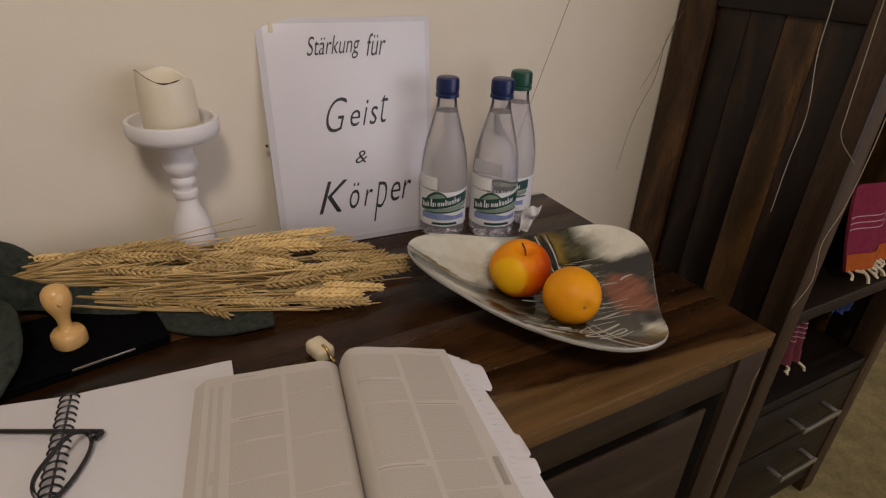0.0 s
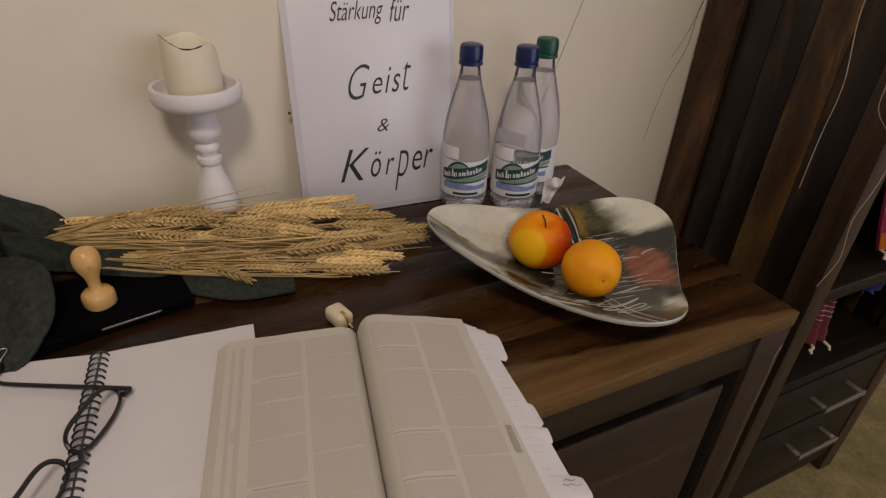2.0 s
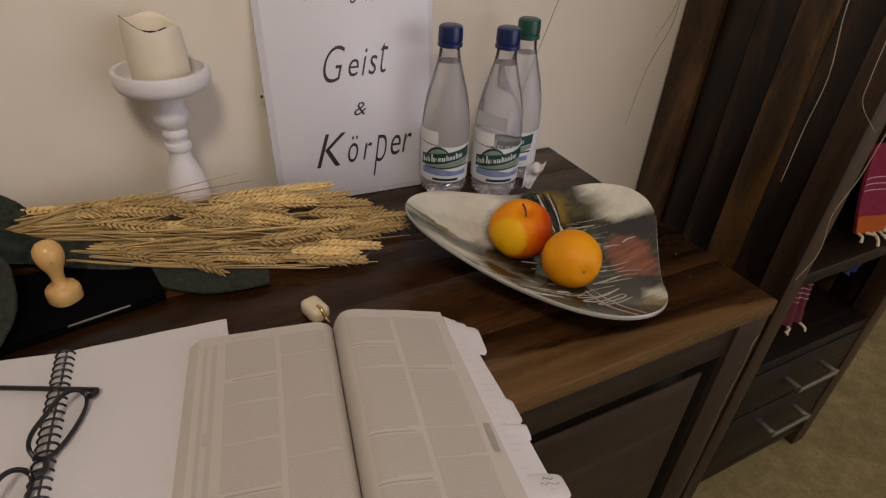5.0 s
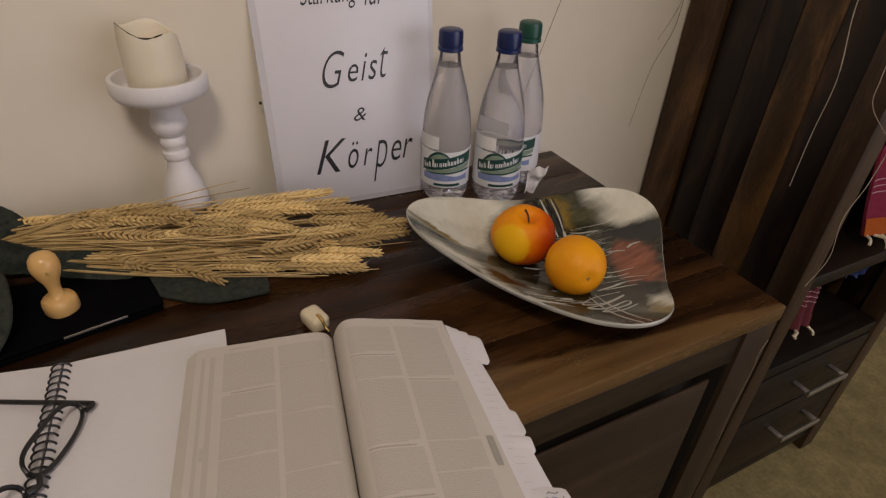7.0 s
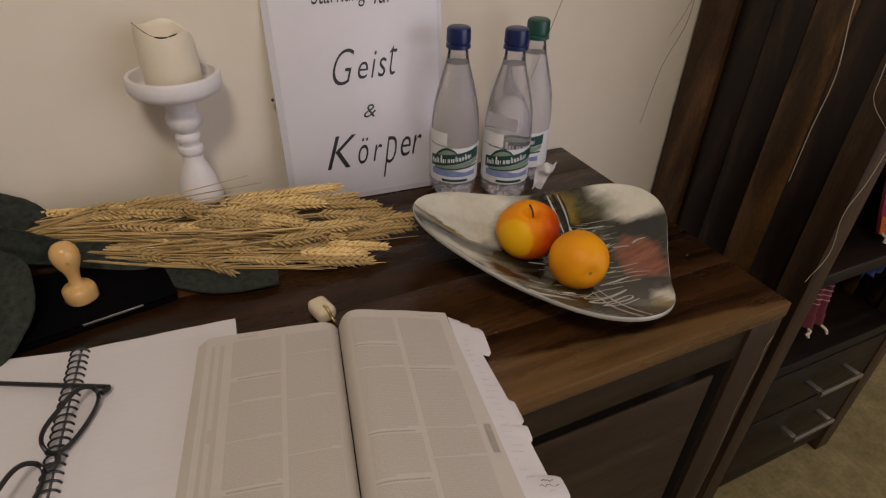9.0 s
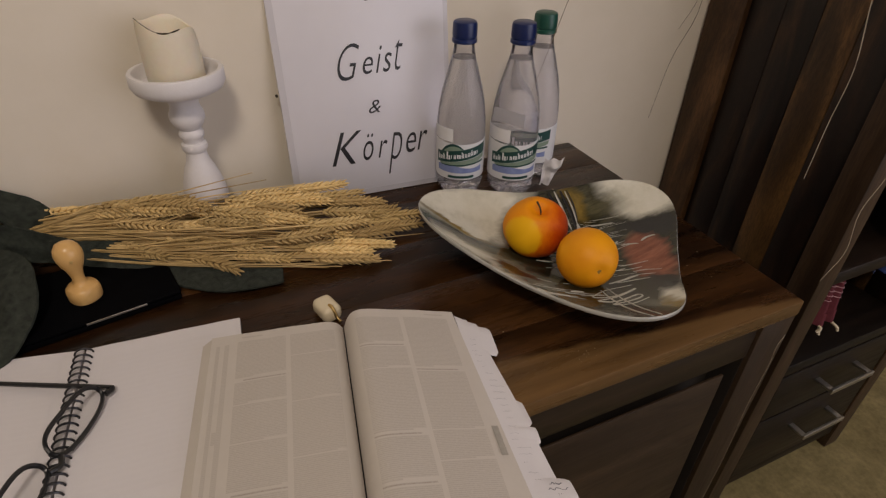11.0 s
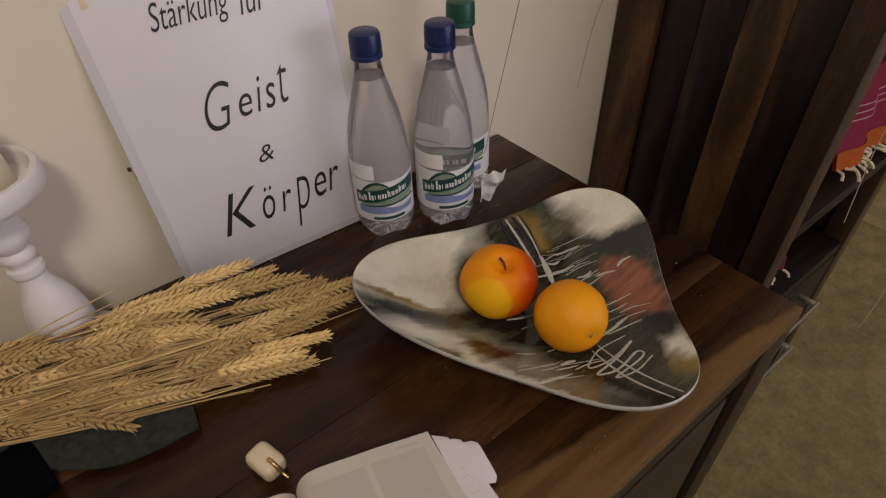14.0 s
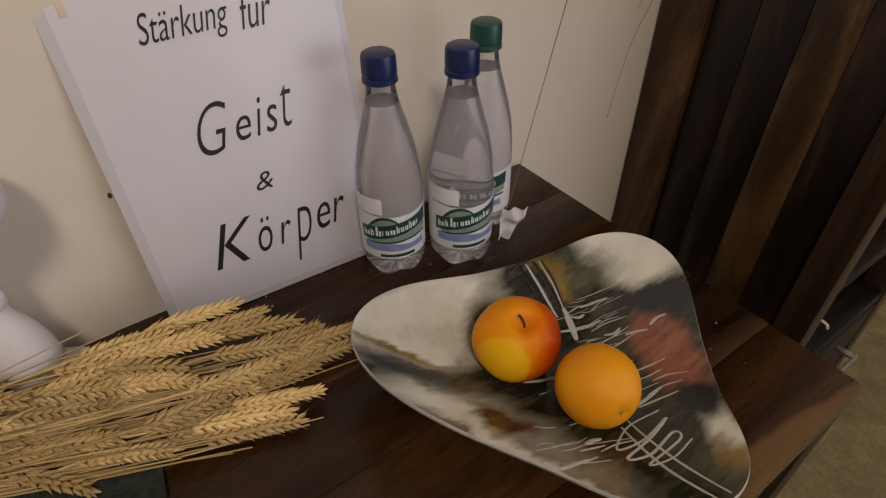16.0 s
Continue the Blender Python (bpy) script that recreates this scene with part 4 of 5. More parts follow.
# ---------------------------------------------------------------- open book
def book():
    s = thing("open_book", pose(-0.518, -0.350, T, 0, 0, -11), "thick open book with cream pages of small print", "book")
    H = 0.236

    def zr(a, d):
        return 0.020 + 0.0255 * (1 - math.exp(-a / 0.0062)) * (1 - 0.60 * (a / 0.14)) - 0.0084 * (a / 0.14) - 0.010 * (a / 0.14) ** 2 + 0.0009 * noise.noise(Vector((a * 30, d * 20, 0)))

    def zl(a, d):
        return 0.019 + 0.0120 * (1 - math.exp(-a / 0.0055)) * (1 - 0.30 * (a / 0.14)) - 0.0039 * (a / 0.14) - 0.003 * (a / 0.14) ** 2 + 0.0008 * noise.noise(Vector((a * 30, d * 20, 5)))

    part("cover", box(-0.140, 0.124, -H - 0.003, 0.003, 0.0, 0.003, 0.001), M_BLACK, s, "dark flexible book cover")
    # page blocks
    part("page_block", sheet(lambda u, v: (0.0006 + (0.1155 + 0.010 * v) * u, -H * v, zr((0.1155 + 0.010 * v) * u, H * v)), 44, 24, floor=0.0035), M_BIBLE, s)
    part("page_block", sheet(lambda u, v: (-0.0006 - 0.1294 * (1 - u), 0.010 * (1 - u) - H * v, zl(0.1294 * (1 - u), H * v)), 44, 24, floor=0.0035), M_BIBLE, s)
    # fanned leaves at the fore edge of the left half
    for k in range(4):
        part("leaf_edge", sheet(lambda u, v, k=k: (-0.1296 - 0.0028 * k - 0.0030 * (1 - u), 0.0095 - H * v + 0.0006 * k, 0.0190 - 0.0026 * k + 0.0012 * u), 2, 14, floor=0.0035), M_BIBLE, s)
    rng = random.Random(4)

    def block(side, a0, a1, d0, d1, mat=None):
        z = zr if side > 0 else zl

        def f(u, v):
            a, d = a0 + (a1 - a0) * u, d0 + (d1 - d0) * v
            x = side * a
            return (x, -d + (0.010 * a / 0.13 if side < 0 else 0), z(a, d) + 0.00035)

        if side < 0:
            g = lambda u, v: f(1 - u, v)
        else:
            g = f
        part("text_block", sheet(g, 14, 10, vscale=(d1 - d0) / 0.2), mat or M_PRINT, s)

    for side, cols in ((1, ((0.012, 0.056), (0.0605, 0.107))), (-1, ((0.010, 0.053), (0.0575, 0.104)))):
        for a0, a1 in cols:
            d = 0.012
            while d < H - 0.03:
                e = min(H - 0.012, d + rng.uniform(0.022, 0.080))
                block(side, a0, a1, d, e)
                last = a0 + (a1 - a0) * rng.uniform(0.25, 0.9)      # a paragraph ends in a short row
                block(side, a0 if side > 0 else a1 - (last - a0), last if side > 0 else a1, e, e + 0.0017)
                d = e + 0.0028
                if rng.random() < 0.45 and d < H - 0.03:
                    block(side, a0, a1 - 0.2 * rng.random() * (a1 - a0), d + 0.0012, d + 0.0032, M_HEADING)
                    d += 0.0044
    # narrow reference column and running heads
    block(-1, 0.112, 0.1165, 0.014, H - 0.02)
    block(-1, 0.121, 0.1245, 0.014, H - 0.02)
    for side, a0 in ((1, 0.084), (-1, 0.080)):
        block(side, a0, a0 + 0.02, 0.0055, 0.0078)
    for d in (0.118, 0.198):
        block(-1, 0.112, 0.120, d, d + 0.013)

    # inserted note sheets with index tabs
    def insert(a1, d0, d1, z, lift, grow):
        def f(u, v):
            d = d0 + (d1 - d0) * v
            a = 0.100 + (a1 + grow * (d - d0) - 0.100) * u
            return (a, -d, zr(a, d) - 0.0016 - lift + (0.0009 * math.sin(40 * d + 20 * a) * max(0.0, (a - 0.128) / 0.02)))
        return part("note_sheet", sheet(f, 16, 24, 0.0003), M_PAPER, s, "white sheet of faint handwriting")

    zt = zr(0.138, 0.1)
    insert(0.1385, 0.026, 0.232, zt - 0.002, 0.0004, 0.095)
    for a, d0, d1, dz in ((0.131, 0.003, 0.030, 0.0), (0.140, 0.009, 0.040, 0.0003), (0.1525, 0.016, 0.056, 0.0006), (0.1545, 0.118, 0.150, 0.0004), (0.1555, 0.150, 0.168, 0.0002), (0.1665, 0.201, 0.226, 0.0004)):
        def f(u, v, a=a, d0=d0, d1=d1, dz=dz):
            r = 0.004 * (1 - math.sqrt(max(0.0, 1 - (2 * v - 1) ** 6)))
            return (0.118 + (a - r - 0.118) * u, -(d0 + (d1 - d0) * v) - 0.004 * u * (1 if d0 < 0.03 else 0.2), zr(0.118 + (a - 0.118) * u, 0.1) - 0.0024 + dz + 0.0025 * u * math.sin(3 * v + d0 * 90) * 0.6)
        part("index_tab", sheet(f, 8, 10, 0.0003), M_PAPER, s)
    # handwriting on the notes: short unreadable bars
    for i in range(22):
        d = 0.040 + 0.0078 * i + rng.uniform(-0.0015, 0.0015)
        a0 = 0.1225 + 0.05 * (d - 0.05) + rng.uniform(0, 0.005)
        w = min(rng.uniform(0.003, 0.014), 0.137 + 0.09 * (d - 0.026) - a0)
        if w < 0.002:
            continue
        n = max(4, int(w / 0.0011))
        pts = [(a0 + w * q / n, -d + rng.uniform(-0.0007, 0.0007), zr(a0 + w * q / n, d) - 0.0013) for q in range(n + 1)]
        part("writing_bar", tube(pts, 0.00011, 4), M_PENCIL, s)
    for k, (a, d, w) in enumerate(((0.146, 0.208, 0.011), (0.143, 0.213, 0.018), (0.150, 0.218, 0.008))):
        pts = [(a + w * q / 14, -d + rng.uniform(-0.0011, 0.0011), zr(a + w * q / 14, d) - 0.0006) for q in range(15)]
        part("writing_bar", tube(pts, 0.00032, 4), M_PENDARK, s)
    part("grey_mark", sheet(lambda u, v: (0.1130 + 0.006 * u, -0.152 - 0.03 * v, zr(0.1130 + 0.006 * u, 0.152) + 0.0008), 3, 4), M_GREYMARK, s)
    return s


M_PENDARK = plain("dark_pen_writing", (0.07, 0.07, 0.09), (0.16, 0.16, 0.19), 0.6, 300)
M_PENCIL = plain("pencil_writing", (0.22, 0.22, 0.25), (0.42, 0.42, 0.46), 0.7, 300)
M_GREYMARK = plain("grey_marker", (0.30, 0.28, 0.25), (0.36, 0.34, 0.30), 0.7, 200)
book()


def bookmark():
    s = thing("bookmark_weight", pose(-0.5235, -0.3045, T, 0, 0, -74), "ivory bookmark weight with brass loop beside the open book", "bookmark")
    b = box(-0.017, 0.015, -0.0112, 0.0112, 0.001, 0.0200, 0.0066, seg=4)
    part("block", b, M_CREAM, s)
    part("clasp", tube(smooth_path(((0.005, 0, 0.0192), (0.0095, 0, 0.0205), (0.0145, 0.0003, 0.0175), (0.0185, 0.0008, 0.0115), (0.0245, 0.0015, 0.0085)), 14), lambda u: 0.0021 - 0.0005 * u, 10), M_BRASS, s, "small brass clasp")
    return s


bookmark()


# ---------------------------------------------------------------- notebook
def notebook():
    s = thing("spiral_notebook", pose(-0.7635, -0.2645, T, 0, 0, -5), "open wire-bound notebook with nearly blank white pages", "notebook")
    W, H = 0.150, 0.212

    def page(side, n):
        def f(u, v):
            x = 0.0012 + (W - 0.0012) * (u if side > 0 else 1 - u)
            z = 0.0062 + 0.0016 * math.sin(2.2 * x / W) + 0.0007 * noise.noise(Vector((x * 25 * side, v * 4, n)))
            y = -H * v + (0.0 if side > 0 else 0.105 * x)
            return (side * x, y, z)
        return f

    part("page_block", sheet(page(1, 0.0), 24, 20, floor=0.001), M_PAPER, s)
    part("page_block", sheet(page(-1, 4.0), 24, 20, floor=0.001), M_PAPER, s)
    for side, n in ((1, 0.0), (-1, 4.0)):
        f = page(side, n)
        part("handwriting", sheet(lambda u, v, f=f: tuple(Vector(f(0.12 + 0.76 * u, 0.08 + 0.8 * v)) + Vector((0, 0, 0.0003))), 20, 16), M_RULED, s, "faint lines of handwriting")
    for k in range(24):
        y = -0.006 - 0.00862 * k
        pts = [(0.0082 * math.cos(a), y - 0.0020 * a / 3.0, 0.0068 + 0.0072 * math.sin(a)) for a in [-0.35 + 3.85 * q / 14 for q in range(15)]]
        part("wire_ring", tube(pts, 0.00105, 6), M_WIRE, s)
    return s


M_WIRE = plain("dark_wire", (0.03, 0.03, 0.034), (0.06, 0.06, 0.064), 0.35, 80, metal=0.8, bumps=0.0)
notebook()


def binder_clip():
    s = thing("binder_clip", pose(-0.853, -0.262, T + 0.009, 0, 0, 70), "small black binder clip with silver wire handles", "clip")
    part("body", box(-0.008, 0.008, -0.006, 0.006, 0, 0.010, 0.002), M_BLACK, s)
    pts = [(0.006, 0.0, 0.004), (0.012, 0.003, 0.010), (0.020, 0.004, 0.012), (0.024, 0.0, 0.012), (0.020, -0.004, 0.012), (0.012, -0.003, 0.010), (0.006, 0.0, 0.004)]
    part("wire_handle", tube(smooth_path(pts, 30), 0.0006, 6), M_STEEL, s, "silver wire handle")
    return s


binder_clip()


# ---------------------------------------------------------------- spectacles
def spectacles():
    s = thing("spectacles", pose(-0.7365, -0.3460, T + 0.0105, 0, 0, 0), "black plastic framed spectacles lying open, upside down, on the notebook", "glasses")
    ax = Vector((-0.458, -0.889, 0)).normalized()      # along the front, from hinge to hinge
    back = Vector((-0.889, 0.458, 0)).normalized()     # where the temples run
    upv = (Vector((0, 0, 1)) + back * 0.85).normalized()
    lw, lh, br = 0.068, 0.0255, 0.012

    def at(a, h, bk=0.0):
        return ax * a + upv * h + back * bk

    def ring(a0, sign):
        out = []
        for k in range(41):
            q = 2 * math.pi * k / 40
            c, sn = math.cos(q), math.sin(q)
            x = 0.5 * lw * math.copysign(abs(c) ** 0.66, c)
            y = 0.5 * lh * math.copysign(abs(sn) ** 0.66, sn)
            x *= 1 - 0.16 * (y > 0) * abs(y) / (0.5 * lh)
            y *= 1 + 0.10 * sign * c * (y > 0)
            out.append(at(a0 + x, lh / 2 + 0.0018 + y, 0.002 * abs(c)))
        return out

    for a0, sg in ((lw / 2, 1), (lw * 1.5 + br, -1)):
        rim = part("rim", tube(ring(a0, sg), 0.0018, 8, caps=False, flat=1.3), M_BLACK, s)
        lens = bmesh.new()
        lens.faces.new([lens.verts.new(p) for p in ring(a0, sg)[:-1]])
        part("lens", lens, M_LENS, rim, "clear lens")
    part("bridge", tube(smooth_path((at(lw - 0.002, lh * 0.30), at(lw + br / 2, lh * 0.20, -0.002), at(lw + br + 0.002, lh * 0.30)), 9), 0.0024, 8), M_BLACK, s)
    for a0, sg in ((-0.003, -1), (lw * 2 + br + 0.003, 1)):
        p = [at(a0 - sg * 0.004, lh * 0.24), at(a0 + sg * 0.004, lh * 0.16, 0.000), at(a0 + sg * 0.005, 0.004, 0.012), at(a0 + sg * 0.003, 0.004, 0.095), at(a0, 0.010, 0.118), at(a0, 0.024, 0.134)]
        part("temple", tube(smooth_path(p, 26), lambda u: 0.0026 - 0.0009 * u, 8, flat=1.1), M_BLACK, s)
    return s


spectacles()


# ---------------------------------------------------------------- stamp and ink pad
def ink_pad():
    s = thing("ink_pad", pose(-0.757, -0.186, T, 0, 0, 11), "flat black ink pad tin with a bright worn edge", "ink pad")
    part("base", box(-0.088, 0.082, -0.040, 0.078, 0.0, 0.0075, 0.002), M_PADBLACK, s)
    part("lid", box(-0.089, 0.083, -0.041, 0.079, 0.008, 0.0125, 0.003), M_PADBLACK, s)
    part("worn_edge", box(-0.014, 0.046, -0.0422, -0.0408, 0.0088, 0.0112, 0.0004), M_STEEL, s, "bright worn metal edge")
    return s


def stamp():
    s = thing("hand_stamp", pose(-0.7640, -0.183, T + 0.0138) @ Matrix.Diagonal((0.84, 0.84, 0.885, 1)), "varnished beech hand stamp with a round knob", "stamp")
    base = [(0, 0.0), (0.0188, 0.0), (0.0198, 0.002), (0.0200, 0.012), (0.0192, 0.0165), (0.0170, 0.0195), (0.011, 0.0215), (0.0082, 0.0245), (0.0074, 0.030), (0.0078, 0.036), (0.0098, 0.044), (0.0135, 0.052),
            (0.0160, 0.060), (0.0166, 0.067), (0.0152, 0.074), (0.0115, 0.0795), (0.006, 0.0823), (0, 0.083)]
    b = lathe(base, 48)
    for v in b.verts:
        if v.co.z < 0.018:
            a = math.atan2(v.co.y, v.co.x)
            k = 1 + 0.025 * math.cos(4 * a + 0.4)
            v.co.x, v.co.y = v.co.x * k, v.co.y * k
    part("handle", b, M_BEECH, s)
    part("pin", lathe(((0.0021, 0), (0.0021, 0.001), (0, 0.0014)), 12), M_BRASS, s, "small round brass pin", m=pose(0.0035, -0.0160, 0.063, 84, 0, 12))
    return s


ink_pad()
stamp()


# ---------------------------------------------------------------- felt ribbon
def ribbon_part(name, centre, across, parent, n=70, w=18, ripple=0.003, fold=0.0, seed=0.0):
    """A strip of felt: its middle line, at the same points half its width as a vector, and lengthwise folds."""
    c, h = smooth_path(centre, n + 1), smooth_path(across, n + 1)

    def f(u, v):
        i = min(n, int(round(u * n)))
        p = c[i] + h[i] * (2 * v - 1)
        along = (c[min(n, i + 1)] - c[max(0, i - 1)]).normalized()
        out = h[i].cross(along)
        out = out.normalized() if out.length > 1e-9 else Vector((0, 0, 1))
        if out.z < 0:
            out = -out
        e = noise.noise(Vector((u * 6 + seed, v * 2, seed))) + 0.35 * noise.noise(Vector((u * 24 + seed, v * 7, seed)))
        q = p + out * (ripple * (e + 0.4) + fold * math.sin(9 * v + 3 * u + seed))
        edge = 0.0006 * noise.noise(Vector((u * 60, v * 30, seed)))
        return Vector((q.x + edge, q.y + edge, max(q.z, 0.0034)))

    return part(name, sheet(f, n, w, 0.0028), M_FELT, parent)


def felt_ribbon():
    s = thing("felt_ribbon", pose(0, 0, T), "dark green felt ribbon tied in a loose bow", "ribbon")
    # tail flat on the table under the ears, cut straight at its end
    ribbon_part("tail", ((-0.800, -0.096, 0.029), (-0.758, -0.110, 0.023), (-0.712, -0.124, 0.015), (-0.668, -0.147, 0.007), (-0.625, -0.174, 0.005), (-0.590, -0.185, 0.005), (-0.551, -0.188, 0.005)),
                ((-0.002, -0.003, -0.013), (-0.005, -0.008, -0.012), (-0.012, -0.020, -0.007), (-0.016, -0.034, -0.001), (-0.014, -0.042, 0.0), (-0.009, -0.045, 0.0), (-0.006, -0.045, 0.0)), s, ripple=0.0014, seed=1.0)
    # band round the bundle, standing on its edge and coming down to the table
    ribbon_part("band", ((-0.94, -0.070, 0.050), (-0.885, -0.074, 0.048), (-0.845, -0.082, 0.042), (-0.803, -0.094, 0.032), (-0.775, -0.106, 0.0285)),
                ((0.0, 0.006, 0.024), (0.0, 0.006, 0.024), (0.002, 0.005, 0.022), (0.003, 0.004, 0.017), (0.003, 0.004, 0.0125)), s, ripple=0.0025, fold=0.0010, seed=1.7)
    # upper loop against the wall
    ribbon_part("loop", ((-0.796, -0.066, 0.038), (-0.820, -0.056, 0.058), (-0.850, -0.050, 0.080), (-0.888, -0.049, 0.097), (-0.94, -0.054, 0.085), (-0.93, -0.062, 0.050), (-0.87, -0.072, 0.045)),
                ((0.004, 0.018, 0.012), (0.01, 0.022, 0.010), (0.0, 0.026, 0.006), (0, 0.028, 0), (0, 0.028, 0), (0, 0.026, 0), (0, 0.022, 0)), s, ripple=0.004, fold=0.0022, seed=2.0)
    # lower loop that falls over the table
    ribbon_part("loop", ((-0.900, -0.098, 0.030), (-0.864, -0.122, 0.036), (-0.840, -0.160, 0.034), (-0.836, -0.205, 0.020), (-0.862, -0.238, 0.008), (-0.90, -0.224, 0.010), (-0.93, -0.16, 0.018)),
                ((-0.024, -0.012, -0.006), (-0.030, -0.010, -0.012), (-0.034, -0.002, -0.016), (-0.033, 0.010, -0.010), (-0.022, 0.026, 0.004), (0.0, 0.034, 0.006), (0.02, 0.03, 0.006)), s, ripple=0.004, fold=0.0025, seed=3.0)
    ribbon_part("loop", ((-0.900, -0.10, 0.030), (-0.905, -0.13, 0.036), (-0.920, -0.17, 0.030), (-0.945, -0.20, 0.018), (-0.98, -0.20, 0.006)),
                ((-0.02, 0.02, 0.01), (-0.03, 0.016, 0.0), (-0.034, 0.010, 0.0), (-0.034, 0.02, 0.0), (-0.02, 0.03, 0.0)), s, ripple=0.004, fold=0.002, seed=4.0)
    ribbon_part("knot", ((-0.905, -0.055, 0.086), (-0.890, -0.082, 0.084), (-0.882, -0.100, 0.062), (-0.884, -0.098, 0.028)),
                ((-0.022, 0.0, -0.004), (-0.024, -0.004, -0.004), (-0.024, -0.004, 0.002), (-0.022, 0, 0)), s, n=30, fold=0.002, seed=5.0)
    return s


felt_ribbon()


# ---------------------------------------------------------------- wheat
ROW = 0.0040        # from spikelet to spikelet, on alternate sides


def husk(b, base, d, out, L, R):
    """One plump floret that ends in a point."""
    sd = d.cross(out).normalized()
    up = sd.cross(d)
    rings = []
    for t, k, lift in ((0.0, 0.40, 0.0), (0.25, 1.0, 0.10), (0.55, 0.88, 0.10), (0.82, 0.42, 0.0)):
        rings.append([b.verts.new(base + d * (L * t) + out * (R * lift) + sd * (R * k * math.cos(q)) + up * (R * 0.8 * k * math.sin(q))) for q in [2 * math.pi * j / 6 for j in range(6)]])
    tip = b.verts.new(base + d * L + out * (0.25 * R))
    for lo, hi in zip(rings, rings[1:]):
        for j in range(6):
            b.faces.new((lo[j], lo[(j + 1) % 6], hi[(j + 1) % 6], hi[j]))
    for j in range(6):
        b.faces.new((rings[-1][j], rings[-1][(j + 1) % 6], tip))
    return base + d * L


def ear_mesh(seed, rows):
    """An ear of wheat along +x: fans of three florets on alternate sides, their points standing clear."""
    rng = random.Random(seed)
    b = bmesh.new()
    length = rows * ROW
    bend = rng.uniform(-0.007, 0.007)
    tube([(length * k / 6, bend * (k / 6) ** 2, 0.0008 * math.sin(k)) for k in range(7)], 0.0013, 5, b)
    for i in range(rows):
        x = length * (i + 0.2) / rows
        side = 1 if i % 2 else -1
        taper = 0.70 + 0.30 * math.sin(math.pi * min(1.0, (i + 2.5) / (rows + 1.5)))
        at = Vector((x, bend * (x / length) ** 2, 0))
        for turn in (-0.95, 0.0, 0.95):
            a = turn + rng.uniform(-0.12, 0.12)
            out = Vector((0, side * math.cos(a), math.sin(a)))
            spread = (0.56 if turn == 0.0 else 0.42) * rng.uniform(0.85, 1.2)
            d = (Vector((1, 0, 0)) * 0.86 + out * spread).normalized()
            end = husk(b, at + out * 0.0014 + Vector((rng.uniform(-0.0006, 0.0006), 0, 0)), d, out, 0.0140 * taper * rng.uniform(0.9, 1.12), 0.0028 * taper)
            if rng.random() < 0.22:
                tube((end - d * 0.001, end + d * rng.uniform(0.003, 0.006) + out * 0.001), lambda u: 0.00028 * (1 - 0.8 * u), 3, b, caps=False)
    husk(b, Vector((length, bend, 0)), Vector((1, 0.05, 0)).normalized(), Vector((0, 0, 1)), 0.009, 0.0020)
    return finish(b, "ear", M_EARDARK if seed in (2, 5) else M_EAR)


def back_height(x):
    """How high the bundle lies along its back: highest a hand's width from the knot."""
    shape = ((-0.86, 0.048), (-0.80, 0.052), (-0.72, 0.072), (-0.65, 0.076), (-0.59, 0.068), (-0.52, 0.052), (-0.47, 0.045), (-0.40, 0.028))
    for (x0, z0), (x1, z1) in zip(shape, shape[1:]):
        if x <= x1:
            return z0 + (z1 - z0) * (x - x0) / (x1 - x0)
    return 0.028


def front_line(x):
    return -0.072 - 0.153 * min(1.0, max(0.0, (x + 0.80) / 0.29))


def back_line(x):
    return -0.058 - 0.050 * min(1.0, max(0.0, (x + 0.76) / 0.10)) - 0.015 * min(1.0, max(0.0, (x + 0.52) / 0.1))


